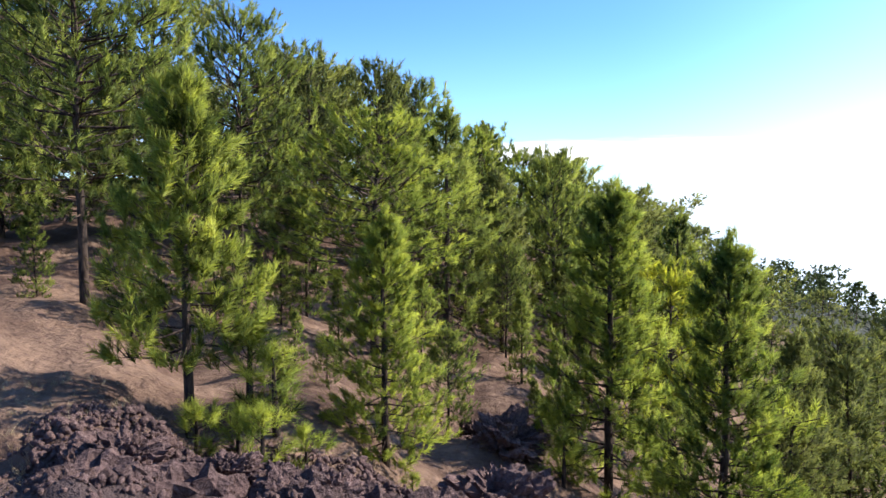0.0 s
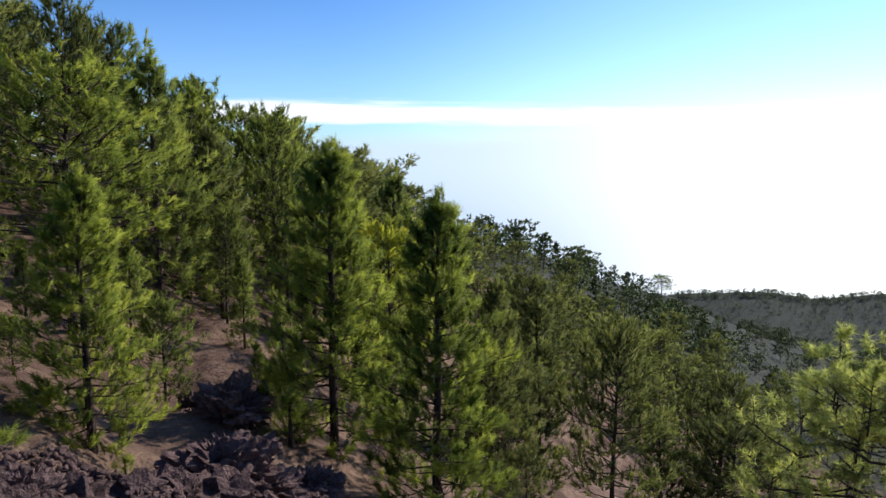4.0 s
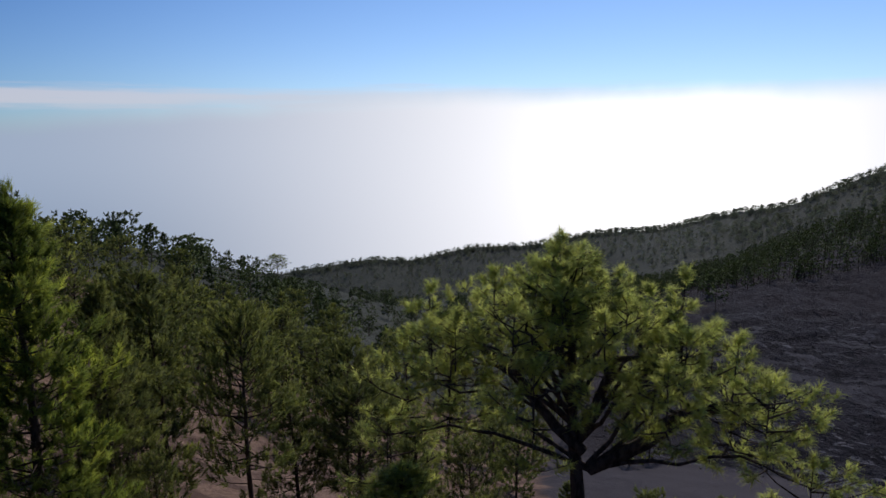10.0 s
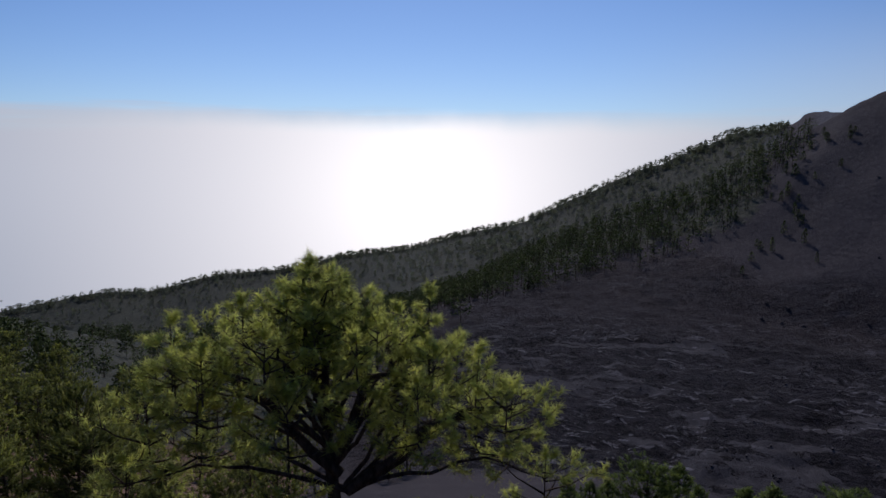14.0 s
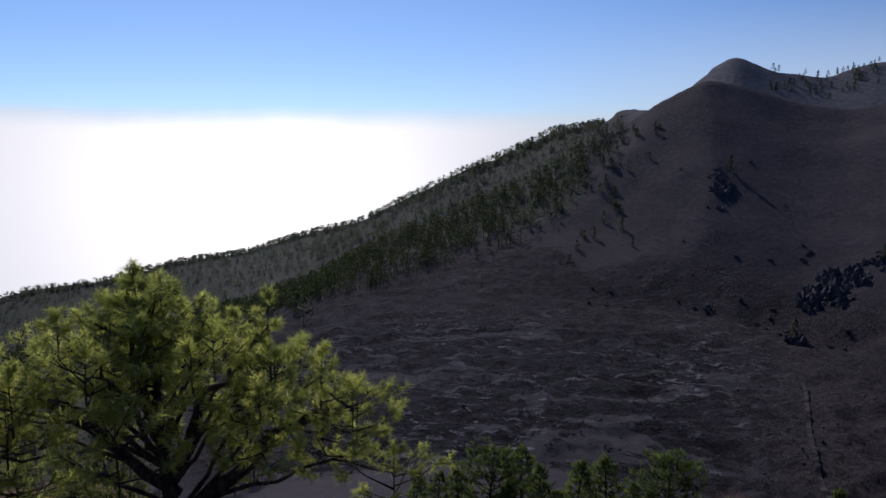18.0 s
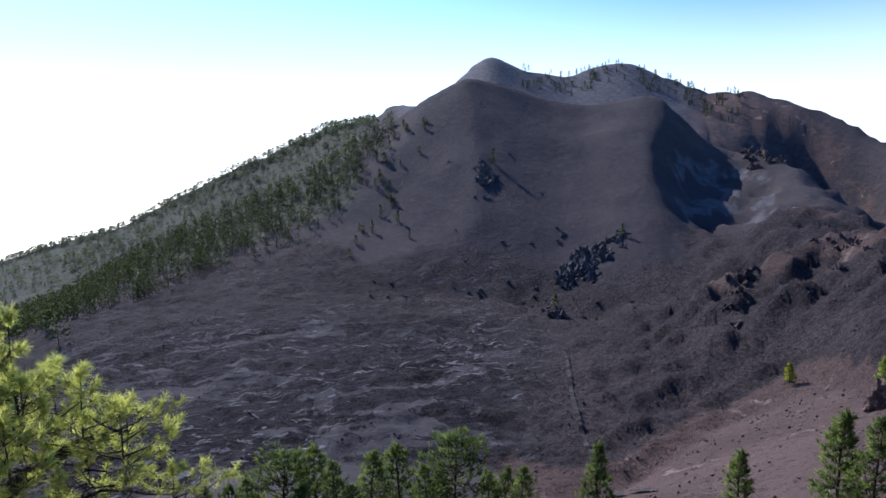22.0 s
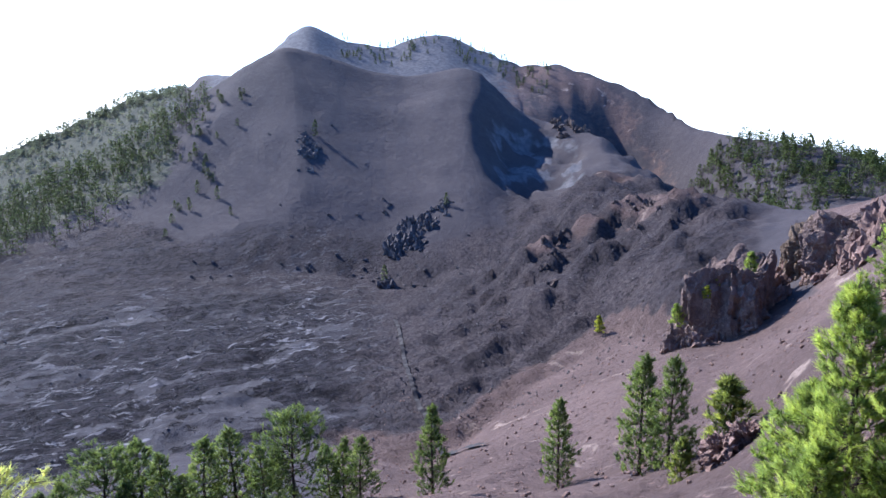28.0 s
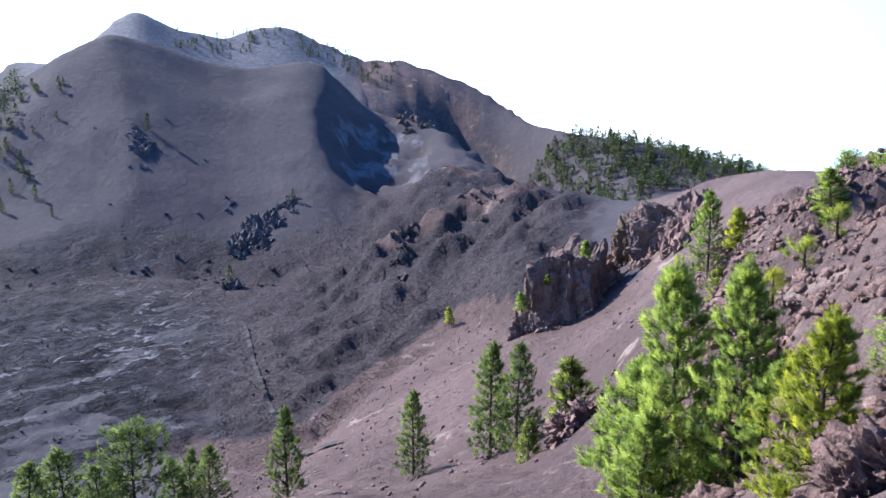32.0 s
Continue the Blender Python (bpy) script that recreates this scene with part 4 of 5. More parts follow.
NEAR_LIST_4 = [
    (6, 150.2, 19.0, -3.8, 1.0), (6, 155.3, 18.0, -3.45, 0.95), (1, 152.3, 41.0, -4.6, 1.1), (3, 160.2, 33.0, -2.6, 1.5), (2, 161.0, 40.0, -2.2, 1.2),
    (2, 163.2, 40.0, -2.3, 1.3), (1, 165.6, 13.0, -2.6, 1.5), (3, 147.3, 22.0, -7.6, 1.3), (3, 157.6, 17.0, -5.6, 1.2), (3, 148.0, 17.5, -7.5, 1.2)]
for k, az, r, tip, wide in NEAR_LIST_4:
    x, y = polar(az, r)
    NEAR[k].plant(x, y, tip - ground_at(x, y), az * 71 % 360, "bright green Canary pine on red rocky ground", "pines on the rocky hill", wide, leaf=NEEDLE_FRESH)
x, y = polar(160.9, 11.0)
NEAR[6].plant(x, y, -2.65 - ground_at(x, y), 20, "sickly yellow young pine with bare top twigs", "pines on the rocky hill", 1.1, leaf=NEEDLE_YELLOW)
x, y = polar(18.2, 25.0)
SLOPE[2].plant(x, y, -2.2 - ground_at(x, y), 90, "yellowing pine among green ones on the hillside", "pines on the near hillside", 0.9, leaf=NEEDLE_YELLOW)
# young pines and seedlings
YOUNG = [(131.7, 150, 4.0), (159.2, 14.8, 0.9), (158.9, 30, 1.5), (157.0, 29, 1.6), (154.3, 40, 2.4),
         (155.6, 27, 1.9), (153.0, 38, 2.0), (160.8, 30, 1.4), (-14.6, 9.9, 0.9), (-16.4, 10.4, 1.0), (-13.5, 11.4, 1.4), (-11.2, 10.6, 0.8), (-19.6, 10.6, 0.9), (-15.5, 12.0, 1.5),
         (-2.5, 11.5, 0.5), (10, 15, 1.2)]
for q, (az, r, h) in enumerate(YOUNG):
    x, y = polar(az, r)
    fresh = NEEDLE_YELLOW if q in (0, 3, 4) else None
    if h > 1.7 and r > 20:
        SLOPE[3].plant(x, y, h, q * 77, "bushy young pine with bright fresh needles", "young pines", 1.0, sink=0.05, name="young_pine", leaf=fresh)
    else:
        SEEDLING.plant(x, y, h, q * 77, "pine seedling with long bright needles", "young pines", 1.0, sink=0.03, name="pine_seedling", leaf=fresh or NEEDLE_GOLD)

for az, r, tip, h in ((142.9, 111, -21.2, 3.6), (140.6, 108, -23.6, 2.6), (139.6, 107, -25.2, 2.4), (139.9, 106, -25.6, 2.0), (137.8, 106, -28.6, 3.4), (146.6, 121, -22, 2.4)):
    x, y = polar(az, r)
    SLOPE[3].plant(x, y, h, az * 91, "small yellow-green pine rooted on the rock bluff", "young pines", 1.1, name="young_pine", z=tip - h, leaf=NEEDLE_YELLOW if h < 2.7 else NEEDLE_FRESH)

# ---- woods -----------------------------------------------------------------
SKYLINE = [(-60, 13), (-27, 12.5), (-15, 11.5), (-9.5, 10.4), (-5.6, 9.8), (0.3, 6.6), (3.4, 5.3), (8.9, 3.6), (12.9, 1.1), (17.6, -0.9), (22, -2.1),
           (26, -3.6), (29.4, -5.1), (32, -6.4), (36, -7.7), (40, -11.0), (45, -12.6), (55, -12.8), (62, -12.3), (70, -11.3), (78, -10.0)]
sky_az, sky_el = np.array(SKYLINE, float).T
rng = np.random.default_rng(77)


def scatter(count, az0, az1, r0, r1, gap, keep=None):
    """Random spots in a sector, no two nearer than gap."""
    out = []
    for _ in range(count * 30):
        az, r = rng.uniform(az0, az1), math.sqrt(rng.uniform(r0 * r0, r1 * r1))
        x, y = polar(az, r)
        if keep and not keep(az, r):
            continue
        if all((x - a) ** 2 + (y - b) ** 2 > gap * gap for a, b, _, _ in out):
            out.append((x, y, az, r))
            if len(out) == count:
                break
    return out


def hill_woods(count, az0, az1, r0, r1, gap, kinds, group, low=7.0, high=12.5, label="dark green Canary pine in a dense hillside wood", keep=None):
    for x, y, az, r in scatter(count, az0, az1, r0, r1, gap, keep):
        g = ground_at(x, y)
        roof = r * math.tan(radians(np.interp(az, sky_az, sky_el) - abs(rng.normal(0, 0.35)))) - g if az < 70 else 99
        h = min(rng.uniform(low, high), roof)
        if h > 4.0:
            k = kinds[rng.integers(len(kinds))]
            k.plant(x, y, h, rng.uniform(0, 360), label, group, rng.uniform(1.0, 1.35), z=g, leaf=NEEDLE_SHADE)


hill_woods(26, -40, 16, 28, 45, 4.0, SLOPE[:3], "pines in the hillside wood", 4.0, 9.0)
hill_woods(24, -46, 30, 40, 56, 5.0, SLOPE[:3], "pines in the hillside wood")
hill_woods(30, -46, 30, 56, 80, 5.0, MID, "pines in the hillside wood")
hill_woods(75, -5, 44, 78, 160, 6.0, DEEP, "pines in the hillside wood")
hill_woods(85, 30, 72, 55, 180, 6.0, DEEP, "pines in the valley wood", keep=lambda az, r: az < 60 or r > 95)
# single pines on the cone
for az, r, h in ((113.95, 224, 7.5), (119.2, 263, 5.5), (108.9, 320, 7.5), (101.1, 301, 6), (99.7, 313, 6), (100.3, 326, 5.5), (100.9, 316, 4.5), (102, 285, 4), (99, 300, 6)):
    x, y = polar(az, r)
    FAR[0].plant(x, y, h, az * 91, "single small pine on the bare cinder cone", "pines on the cone", 0.9)
for _ in range(28):
    az = rng.uniform(95.5, 104.5)
    r = LINES[5][0][int(az * 10)] - rng.uniform(15, 60 + 9 * (104 - az))
    x, y = polar(az, r)
    FAR[0].plant(x, y, rng.uniform(3.0, 5.5), rng.uniform(0, 360), "single small pine on the bare cinder cone", "pines on the cone", 1.4)
# the lone umbrella pine at the end of the spur
x, y = polar(40.1, 345)
MID[1].plant(x, y, 345 * math.tan(radians(-9.7)) - ground_at(x, y), 10, "lone round-headed pine at the end of the spur", "pines in the hillside wood", 1.9)


def joined_woods(name, label, spots, shape, low=6.0, high=10.0, roofed=False, leaf=None, forms=(0, 1, 2)):
    """Woods too far off to count, joined into one."""
    seeds = [grow(60 + k, 9, (2.2, 2.9, 3.1)[k], (0.1, 0.2, 0.35)[k], ("cone", "round", "flat")[k], 26 if shape is COARSE else (11 if shape is SMALL else 8), **shape) for k in range(3)]
    V, F, T, N, n = [], [], [], [], 0
    trunks = []
    x, y, az, r = np.array(spots).T
    ground = land(x, y)[0] - 0.3
    tall = rng.uniform(low, high, len(x))
    if roofed:
        roof = r * np.tan(np.radians(np.interp(az, sky_az, sky_el) - abs(rng.normal(0, 0.3, len(x))))) - ground
        tall = np.minimum(tall, roof)
    for q in np.nonzero(tall > 3.5)[0]:
        v, f, t, nn = seeds[forms[q % len(forms)]][3]
        h = tall[q] / 9.0
        a, fat = rng.uniform(0, 6.28), rng.uniform(0.9, 1.3)
        rot = np.array([[math.cos(a), -math.sin(a), 0], [math.sin(a), math.cos(a), 0], [0, 0, 1]])
        V.append(v @ rot.T * [h * fat, h * fat, h] + [x[q], y[q], ground[q]]), F.append(f + n), T.append(t + rng.normal(0, 0.15)), N.append(nn @ rot.T)
        n += len(v)
        trunks.append((np.array([[x[q], y[q], ground[q]], [x[q], y[q], ground[q] + 8.0 * h]]), np.array([0.16, 0.04])))
    tv, tf = tubes(trunks, 3)
    wood = tagged(new(name), label, "woods", kind="stuff")
    part("crowns", leaf_mesh("crowns", *map(np.concatenate, (V, F, T, N)), leaf or NEEDLE_FAR), wood)["kind"] = "stuff"
    part("trunks", quick_mesh("trunks", tv, tf, BARK), wood)["kind"] = "stuff"


def plain_scatter(count, az0, az1, r0, r1, keep=None):
    az = rng.uniform(az0, az1, count)
    r = np.sqrt(rng.uniform(r0 * r0, r1 * r1, count))
    x, y = polar(az, r)
    return [s_ for s_ in zip(x, y, az, r) if keep is None or keep(s_[2], s_[3])]


def on_ridge(az, r):
    i = int((az % 360) * 10)
    far, crest = LINES[4][0][i], LINES[5][0][i]
    low = far + (crest - far) * np.interp(az, [66, 80, 90, 95, 101], [0.0, 0.1, 0.28, 0.42, 0.8])
    return low + rng.exponential(0.10) * (crest - far) < r < crest + 6


joined_woods("spur_woods", "dense dark pine wood falling towards the sea", plain_scatter(260, 8, 43, 150, 350), COARSE, 7, 12, True, forms=(0, 1, 1))
joined_woods("valley_woods", "dense dark pine wood on the valley floor", plain_scatter(330, 40, 78, 170, 430), COARSE, 6, 11, True, forms=(0, 1, 1))
joined_woods("ridge_woods", "dark pines climbing the cinder ridge", plain_scatter(3000, 66, 101, 250, 430, on_ridge), SMALL, 4, 8, forms=(0, 0, 1))
joined_woods("saddle_woods", "dark green pines on the saddle behind the crater", plain_scatter(950, 137.4, 160, 316, 398) + plain_scatter(22, 143, 151, 245, 300), COARSE, 3.8, 7.2, forms=(0, 0, 1))
rim_spots = []
for az in rng.uniform(39, 99.5, 1700):
    r = float(LINES[7][0][int(az * 10)]) + rng.uniform(-34, 3)
    rim_spots.append((*polar(az, r), az, r))
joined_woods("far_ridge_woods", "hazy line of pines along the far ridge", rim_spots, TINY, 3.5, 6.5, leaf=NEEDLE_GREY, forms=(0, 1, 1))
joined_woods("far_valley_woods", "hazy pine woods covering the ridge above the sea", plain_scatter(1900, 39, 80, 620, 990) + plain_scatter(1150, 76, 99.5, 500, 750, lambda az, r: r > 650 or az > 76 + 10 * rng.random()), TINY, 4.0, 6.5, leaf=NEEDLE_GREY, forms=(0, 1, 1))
crest_spots = []
for az in np.concatenate([rng.uniform(111.3, 117.2, 60), rng.uniform(116, 122, 40), rng.uniform(120.5, 127.6, 90)]):
    r = float(LINES[7][0][int(az * 10)]) + rng.uniform(-45, 4)
    x, y = polar(az, r)
    crest_spots.append((x, y, az, r))
joined_woods("summit_woods", "thin row of pines along the summit ridge", crest_spots, COARSE, 3.0, 5.0, forms=(0,))

# ---- rocks -----------------------------------------------------------------


def rock_mesh(seed, material_, rough=0.45, squash=0.7, detail=3, blocky=0.0):
    """A jagged lump about one metre across."""
    bm = bmesh.new()
    bmesh.ops.create_icosphere(bm, subdivisions=detail, radius=0.5)
    off = Vector((seed * 3.7, seed * 1.9, seed * 5.3))
    for v in bm.verts:
        d = v.co.normalized()
        f = 1 + rough * (0.8 * noise.fractal(d * 1.5 + off, 1.0, 2.0, 4) - 0.9 * abs(noise.fractal(d * 3.2 + off, 0.9, 2.1, 4)) + 0.15)
        f += 0.20 * noise.noise(d * 8 + off) + 0.10 * noise.noise(d * 17 + off)
        v.co = d * 0.5 * max(f, 0.35)
        if blocky:
            v.co = Vector([c + blocky * (round(c * 4) / 4 - c) for c in v.co])
        v.co.z *= squash
    me = bpy.data.meshes.new("rock")
    bm.to_mesh(me)
    bm.free()
    me.materials.append(material_)
    return me


def spire_mesh(seed, material_):
    """A jagged crag of upright ribs, about one metre across."""
    bm = bmesh.new()
    bmesh.ops.create_icosphere(bm, subdivisions=3, radius=0.5)
    off = Vector((seed * 2.1, seed * 3.3, seed * 0.7))
    for v in bm.verts:
        d = v.co.normalized()
        rib = abs(noise.fractal(Vector((d.x * 2.6, d.y * 2.6, d.z * 0.7)) + off, 0.9, 2.2, 5))
        big = noise.fractal(d * 1.7 + off, 1.0, 2.0, 4)
        f = 1.05 - 0.75 * rib + 0.45 * big
        v.co = Vector((d.x * f, d.y * f, d.z * max(0.2, 1.0 + 0.9 * big - 0.9 * rib))) * 0.5
    me = bpy.data.meshes.new("block")
    bm.to_mesh(me)
    bm.free()
    me.materials.append(material_)
    return me


SPIRES_DARK = [spire_mesh(k, ROCK_DARK) for k in range(5)]
SPIRES_BROWN = [spire_mesh(15 + k, ROCK_BROWN) for k in range(5)]
SPIRES_RED = [spire_mesh(8 + k, ROCK_RED) for k in range(5)]
SCORIA = [rock_mesh(k, ROCK_PURPLE, 0.7, 0.8) for k in range(6)]
BLOCKS = [rock_mesh(30 + k, ROCK_PURPLE, 0.75, 0.85, 5) for k in range(4)]
REDS = [rock_mesh(10 + k, ROCK_RED, 0.65, 0.75) for k in range(6)]
DARKS = [rock_mesh(20 + k, ROCK_DARK, 0.65, 0.8) for k in range(5)]
BLOCKS_RED = [rock_mesh(40 + k, ROCK_RED, 0.85, 0.85, 5) for k in range(3)]
turns = np.random.default_rng(5)


def place_rock(mesh, az, r, size, label, group, sink=0.25, name="rock", tall=1.0, wide=1.0, z=None):
    x, y = polar(az, r)
    g = ground_at(x, y) if z is None else z
    ob = new(name, mesh)
    ob.matrix_world = pose(x, y, g + size * tall * (0.33 - sink), turns.uniform(-15, 15), turns.uniform(-15, 15), turns.uniform(0, 360)) @ Matrix.Diagonal((size * wide, size, size * tall, 1))
    return tagged(ob, label, "rock", group)


# scoria bank beside the viewpoint
for q in range(150):
    az = turns.uniform(-29, 14)
    r = np.interp(az, [-36, -28, -20, -10, 0, 8, 14], [8.6, 8.2, 8.2, 8.2, 10.0, 10.8, 11.8]) + abs(turns.normal(0, 0.9)) - 0.9
    place_rock(SCORIA[q % 6], az, r, turns.choice([0.28, 0.4, 0.55, 0.8], p=[0.45, 0.33, 0.16, 0.06]), "jagged purple-brown scoria lump on the bank", "scoria lumps on the bank", 0.3, "scoria_rock")
for az, r, size in ((-25, 9.4, 1.5), (-21, 8.6, 1.2), (-17.5, 8.2, 1.1), (-10, 8.2, 1.2), (-12.5, 8.0, 0.9), (-6.5, 8.8, 1.0), (4.5, 10.6, 1.6), (7.5, 11.2, 1.2), (11.5, 12.2, 1.1), (5.5, 15.5, 1.6), (2.5, 17, 1.3), (-28, 9.2, 0.9)):
    place_rock(BLOCKS[int(az) % 4], az, r, size * (0.7 if az < 4 else 0.95), "large jagged purple-brown scoria block", "scoria blocks on the bank", 0.25, "scoria_block", 0.9)
# crumbling rocks on the hill
for q in range(230):
    az, r = turns.uniform(150, 168), turns.uniform(11, 60)
    place_rock(REDS[q % 6], az, r, turns.choice([0.3, 0.5, 0.75, 1.1], p=[0.45, 0.3, 0.18, 0.07]) * (0.6 + r / 45), "reddish-brown volcanic rock on the crumbling hill", "rocks on the hill", 0.25, "hill_rock")
for az, r, size in ((163.5, 9.0, 1.0), (160.8, 9.8, 0.8), (166, 9.2, 1.1), (162.4, 9.3, 0.8), (158.5, 18.5, 1.3), (157.2, 23, 1.4), (155.0, 30, 1.5), (142.0, 38.5, 2.6), (141.2, 39.5, 1.8), (143.5, 39, 1.9)):
    place_rock(BLOCKS_RED[int(az) % 3], az, r, size, "large weathered reddish rock half buried in scree", "boulders on the hill", 0.2, "boulder", 1.1)
# stones strewn on the cone and along its foot
for q in range(46):
    az = turns.uniform(98, 122)
    i = int(az * 10)
    r = LINES[4][0][i] + (turns.uniform(-6, 10) if q < 34 else turns.uniform(10, 110))
    place_rock(DARKS[q % 5], az, r, turns.uniform(0.6, 1.5), "dark basalt block on the cinder slope", "blocks on the cone", 0.2, "basalt_block")


def crag(name, label, az, r, spread_az, spread_r, lift, count, sizes, meshes, group):
    """An outcrop: a pile of blocks that stand together."""
    base = new(name)
    x0, y0 = polar(az, r)
    base.location = (x0, y0, ground_at(x0, y0))
    for q in range(count):
        a, rr = az + turns.normal(0, spread_az), r + turns.normal(0, spread_r)
        x, y = polar(a, rr)
        s_ = turns.uniform(*sizes)
        ob = part("block", meshes[q % len(meshes)], base)
        ob.matrix_world = pose(x, y, ground_at(x, y) + lift * s_, turns.uniform(-20, 20), turns.uniform(-20, 20), turns.uniform(0, 360)) @ Matrix.Diagonal((s_, s_ * 0.8, s_ * turns.uniform(0.8, 1.5), 1))
        ob.matrix_parent_inverse = base.matrix_basis.inverted()
    return tagged(base, label, "outcrop", group)


crag("rock_outcrop", "dark jagged outcrop on the cinder cone", 114.9, 248, 0.30, 3, -0.30, 16, (4.0, 8.5), SPIRES_DARK, "outcrops on the cone")
crag("rock_outcrop", "dark jagged outcrop on the cinder cone", 116.2, 251, 0.42, 4, -0.30, 20, (4.0, 9.0), SPIRES_DARK, "outcrops on the cone")
crag("rock_outcrop", "dark jagged outcrop on the cinder cone", 117.6, 257, 0.4, 4, -0.30, 14, (3.0, 7.5), SPIRES_DARK, "outcrops on the cone")
crag("rock_outcrop", "dark jagged outcrop with a pine above it", 119.0, 262, 0.4, 3, -0.15, 14, (1.8, 4.4), SPIRES_DARK, "outcrops on the cone")
crag("rock_outcrop", "dark outcrop high on the cinder cone", 108.3, 308, 0.32, 7, -0.32, 12, (3.5, 8.0), SPIRES_DARK, "outcrops on the cone")
crag("rock_outcrop", "small dark outcrop on the cinder cone", 114.2, 272, 0.22, 3, 0.05, 8, (1.2, 2.6), SPIRES_DARK, "outcrops on the cone")
crag("rock_outcrop", "black rock at the cone's foot with a pine on it", 113.8, 222, 0.3, 1.5, 0.2, 9, (2.5, 4.5), SPIRES_DARK, "outcrops on the cone")
crag("rubble_mound", "reddish mound of broken rock with ochre patches", 128.2, 205, 0.7, 9, -0.3, 22, (2.0, 5.0), SPIRES_BROWN, "mounds below the pit")
crag("rubble_mound", "reddish rock knob beside the pit", 128.9, 358, 0.7, 6, -0.1, 16, (3.0, 7.0), SPIRES_BROWN, "mounds below the pit")
crag("rubble_mound", "broken dark rock along the old lava rim", 134.4, 212, 0.8, 14, -0.3, 22, (1.6, 4.4), SPIRES_BROWN, "mounds below the pit")
crag("rubble_mound", "broken red rock above the ravine", 150.0, 112, 1.2, 9, 0.1, 30, (1.5, 4.5), SPIRES_RED, "mounds above the ravine")
crag("rubble_mound", "broken red rock above the ravine", 146.8, 125, 1.2, 9, 0.1, 24, (1.5, 4.5), SPIRES_RED, "mounds above the ravine")


def bluff(name, label, az, r, width, depth, height, seed, material_, sink=2.0):
    """A steep block of layered rock with ribs down its face."""
    bm = bmesh.new()
    bmesh.ops.create_icosphere(bm, subdivisions=6, radius=1.0)
    off = Vector((seed * 2.3, seed * 4.1, 0))
    for v in bm.verts:
        d = v.co.normalized()
        box = max(abs(d.x), abs(d.y))
        up = max(d.z, -0.4)
        p = Vector((d.x / max(box, 0.35), d.y / max(box, 0.35), 0)) * (0.55 + 0.45 * min(1, 1.6 * (1 - up) ** 0.7))
        p = p * 0.75 + Vector((d.x, d.y, 0)) * 0.25
        rib = noise.fractal(Vector((d.x * 4.5, d.y * 4.5, d.z * 0.9)) + off, 0.9, 2.1, 5)
        big = noise.fractal(d * 1.4 + off, 1.0, 2.0, 4)
        cell = noise.cell(Vector((d.x * 5, d.y * 5, d.z * 3)) + off)
        f = 1 + 0.16 * rib + 0.16 * big + 0.09 * cell
        top = min(up * 1.3, 0.88 + 0.12 * up) * (0.88 + 0.30 * big + 0.09 * rib + 0.05 * cell + 0.18 * d.x)
        v.co = Vector((p.x * f * width / 2, p.y * f * depth / 2, top * height + 0.035 * height * noise.fractal(d * 6 + off, 0.9, 2, 4)))
    me = bpy.data.meshes.new("bluff")
    bm.to_mesh(me)
    bm.free()
    me.materials.append(material_)
    x, y = polar(az, r)
    ob = new(name, me)
    ob.matrix_world = pose(x, y, ground_at(x, y) - sink, 0, 0, -az)
    for q in range(16):
        a = turns.uniform(0, 6.28)
        bx, by = x + math.cos(a) * width * turns.uniform(0.38, 0.6), y + math.sin(a) * depth * turns.uniform(0.38, 0.6)
        s_ = turns.uniform(0.10, 0.26) * height
        b = part("block", SPIRES_RED[q % 5], ob)
        b.matrix_parent_inverse = ob.matrix_basis.inverted()
        b.matrix_basis = pose(bx, by, ground_at(bx, by) + 0.15 * s_, turns.uniform(-20, 20), turns.uniform(-20, 20), turns.uniform(0, 360)) @ Matrix.Diagonal((s_ * 1.2, s_, s_ * turns.uniform(0.8, 1.5), 1))
    return tagged(ob, label, "outcrop", "bluffs by the ravine")


bluff("rock_bluff", "steep block of dark reddish rock with ribbed faces", 141.5, 112, 13, 12, 13.2, 3, ROCK_BLUFF)
bluff("rock_bluff", "low shoulder of reddish rock beside the bluff", 138.7, 109, 7, 7, 5.6, 5, ROCK_BLUFF)
bluff("rock_bluff", "steep ochre rock wall across the ravine", 147.2, 126, 9, 10, 7.5, 8, ROCK_OCHRE, 1.5)
bluff("rock_bluff", "dark reddish crag above the ravine", 149.6, 118, 12, 10, 7.0, 11, ROCK_BLUFF, 2.0)

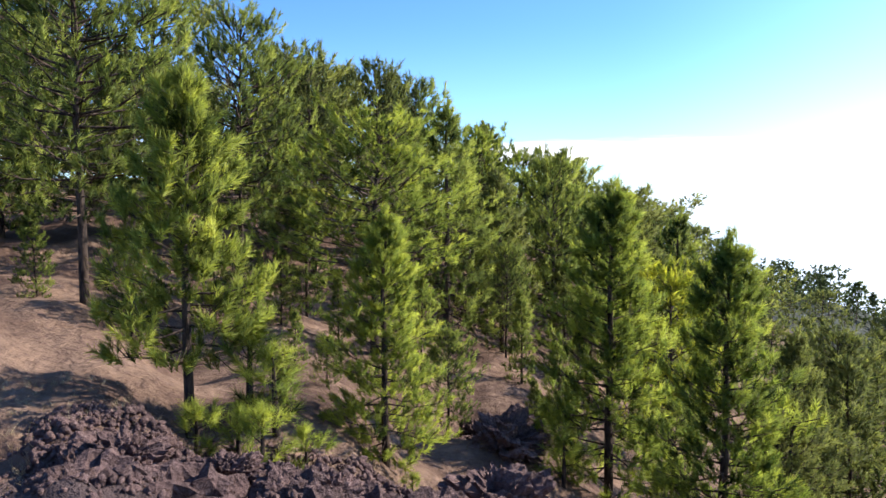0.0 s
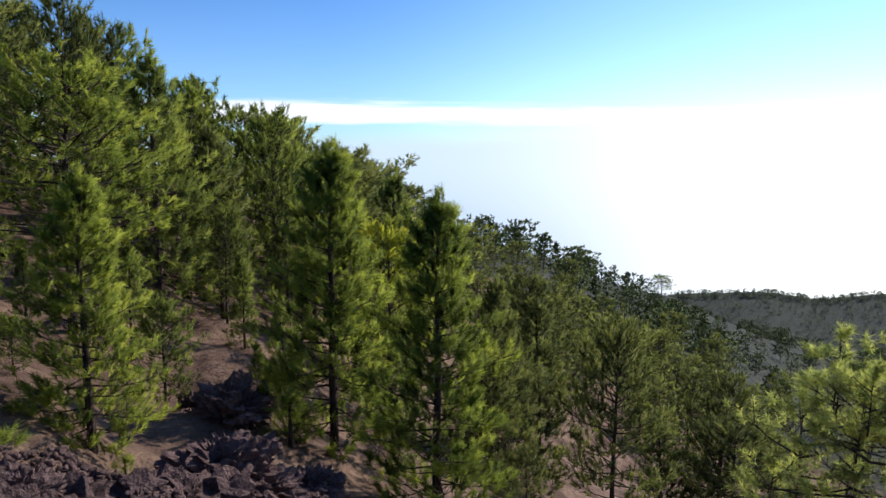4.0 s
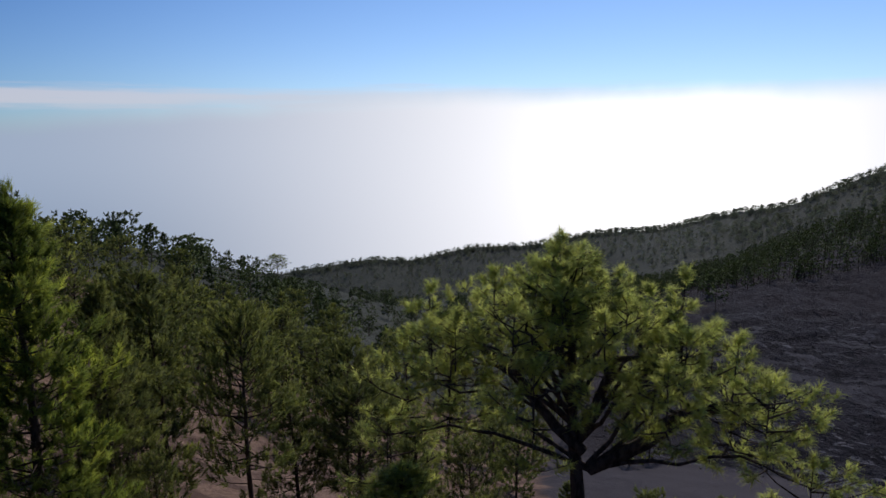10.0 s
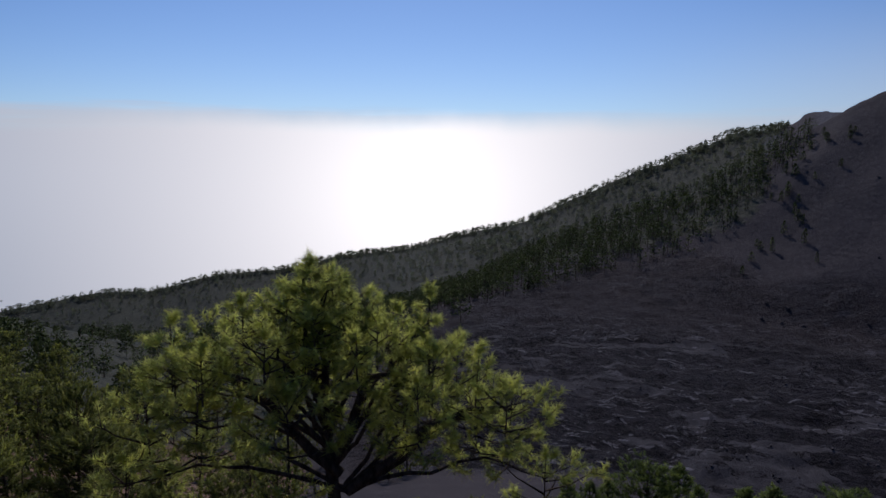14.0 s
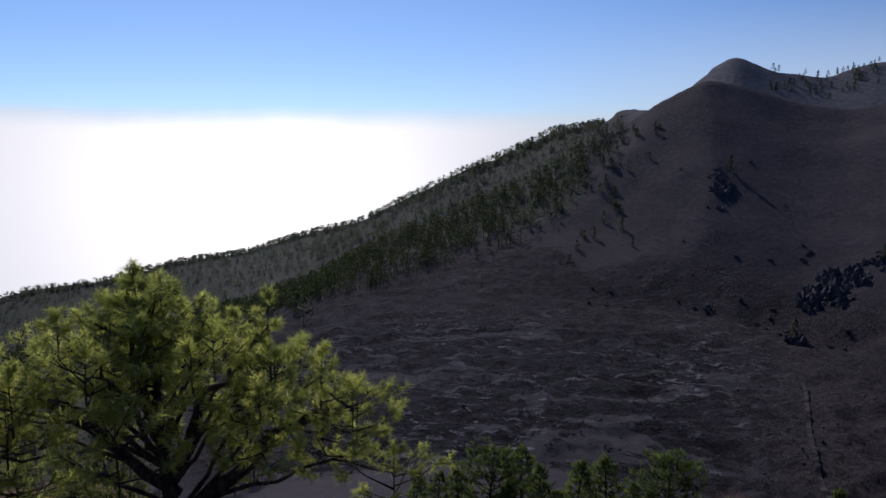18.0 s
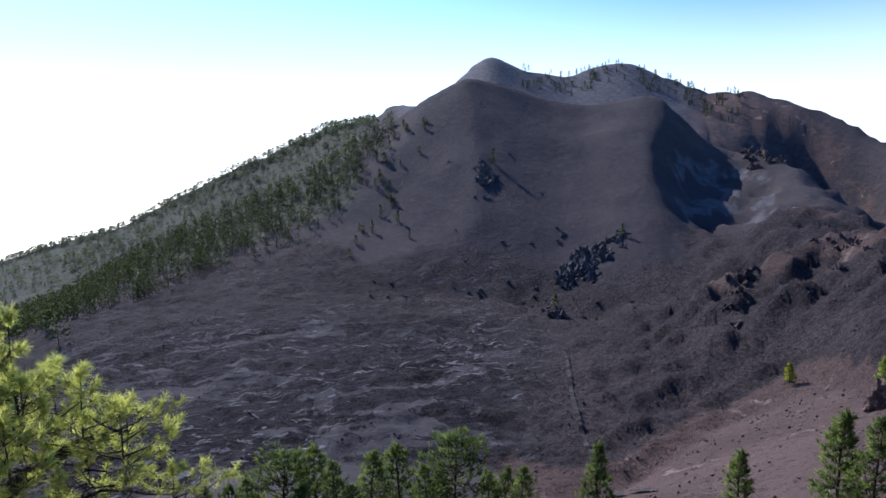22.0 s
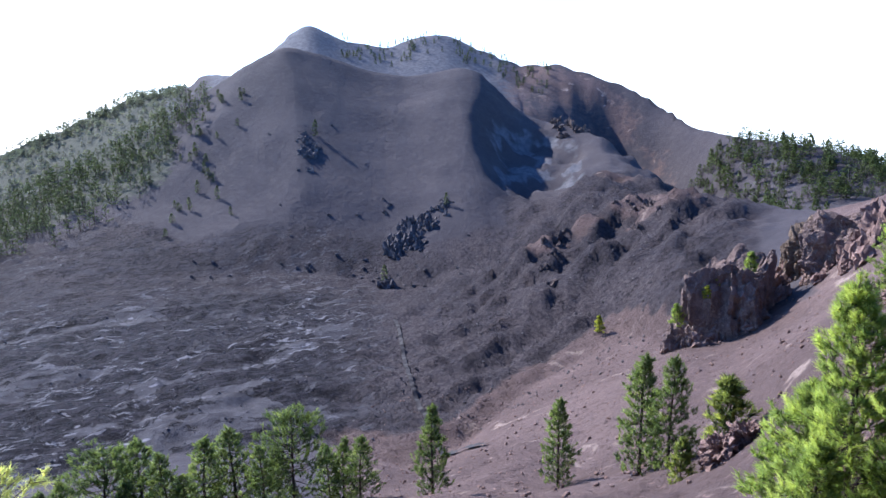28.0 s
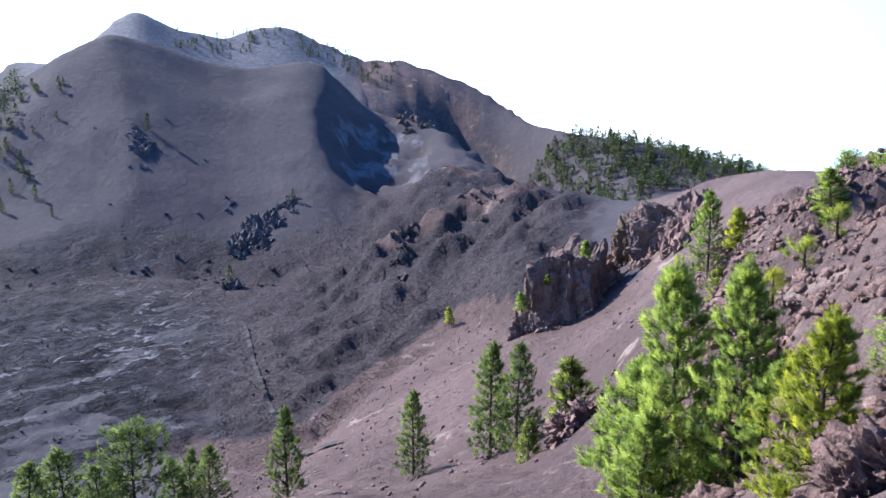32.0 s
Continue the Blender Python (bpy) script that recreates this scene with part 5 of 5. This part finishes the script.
# footpath worn across the lava
def footpath():
    legs = [(114.6, 184), (114.9, 172), (115.2, 155), (115.5, 140), (116.1, 128), (117.0, 117), (117.9, 107), (119.5, 97), (122.5, 88)]
    pts = np.array([polar(a, r) for a, r in legs])
    t = np.linspace(0, len(pts) - 1, 240)
    x, y = (np.interp(t, np.arange(len(pts)), pts[:, c]) for c in (0, 1))
    k = np.ones(15) / 15
    x, y = (np.convolve(np.pad(v, 7, "edge"), k, "valid") for v in (x, y))
    d = unit(np.stack([np.gradient(x), np.gradient(y)], -1))
    side_ = np.stack([-d[:, 1], d[:, 0]], -1)
    rows_ = []
    for s_ in (-0.42, -0.14, 0.14, 0.42):
        px, py = x + side_[:, 0] * s_, y + side_[:, 1] * s_
        rows_.append(np.stack([px, py, land(px, py)[0] + 0.42], -1))
    V = np.stack(rows_, 1).reshape(-1, 3)
    i, j = np.meshgrid(np.arange(239), np.arange(3), indexing="ij")
    a = i * 4 + j
    n = material("trodden_ash")
    p = n.mix(n.span(n.noise(n.pos, 1.2, 5), 0.35, 0.7), (0.030, 0.027, 0.029), (0.058, 0.052, 0.052))
    me = quick_mesh("footpath", V, np.stack([a, a + 1, a + 5, a + 4], -1).reshape(-1, 4), finish(n, p, 0.95, n.noise(n.pos, 3.0, 5), 0.6, 0.1), True)
    tagged(new("footpath", me), "narrow trodden path of pale ash across the lava", "path", kind="structure")


footpath()


def scree(name, label, spots, meshes_seed, material_, low, high):
    """Loose stones too small to count, joined into one."""
    bm = bmesh.new()
    bmesh.ops.create_icosphere(bm, subdivisions=1, radius=0.5)
    base = np.array([v.co for v in bm.verts])
    tri = np.array([[v.index for v in f.verts] for f in bm.faces])
    bm.free()
    g = np.random.default_rng(meshes_seed)
    x, y = np.array(spots).T
    z = land(x, y)[0]
    V, F = [], []
    for q in range(len(x)):
        s_ = g.uniform(low, high)
        v = base * g.uniform(0.45, 1.45, (len(base), 1)) * s_ * g.uniform(0.6, 1.3, 3)
        V.append(v + [x[q], y[q], z[q] + 0.1 * s_]), F.append(tri + q * len(base))
    tagged(new(name, quick_mesh(name, np.concatenate(V), np.concatenate(F), material_)), label, "stones", kind="stuff")


g5 = np.random.default_rng(9)


def sector(count, az0, az1, r0, r1):
    return np.stack(polar(g5.uniform(az0, az1, count), np.sqrt(g5.uniform(r0 ** 2, r1 ** 2, count))), -1)


scree("bank_gravel", "loose purple-brown scoria gravel", sector(1600, -38, 16, 6.2, 10.5), 1, ROCK_PURPLE, 0.02, 0.11)
scree("bank_clods", "clotted purple-brown cinder crumbling off the bank", sector(7000, -31, 14, 6.8, 11.2), 7, ROCK_PURPLE, 0.04, 0.15)
scree("hill_scree", "loose reddish stones on the hill", sector(8500, 150, 169, 9, 66), 2, ROCK_RED, 0.07, 0.42)
scree("slope_scree", "small stones on the cinder slope", sector(900, 112, 148, 35, 130), 3, ROCK_RED, 0.1, 0.5)
scree("lava_clinker", "black clinker blocks on the lava floor", sector(3000, 66, 136, 110, 240), 4, ROCK_DARK, 0.15, 0.6)


def dry_grass():
    """Straw-coloured grass tufts on the bank."""
    n = material("dry_straw")
    c = n.mix(n.add("ShaderNodeNewGeometry").outputs["Random Per Island"], (0.24, 0.18, 0.10), (0.42, 0.34, 0.21))
    m = finish(n, c, 0.8)
    g = np.random.default_rng(12)
    p = np.concatenate([sector(260, -40, -22, 8.6, 13), sector(60, -12, 6, 10.5, 14)])
    z = land(p[:, 0], p[:, 1])[0]
    pos = np.c_[p, z]
    V, F, T, N = needles(g, pos, np.tile([0, 0, 1.0], (len(pos), 1)) + g.normal(0, 0.2, (len(pos), 3)), np.zeros(len(pos)), 30, 0.2, 0.006, pos.mean(0) - [0, 0, 2])
    tagged(new("dry_grass", quick_mesh("dry_grass", V, F, m)), "dry straw-coloured grass tufts on the bank", "grass", kind="stuff")


dry_grass()
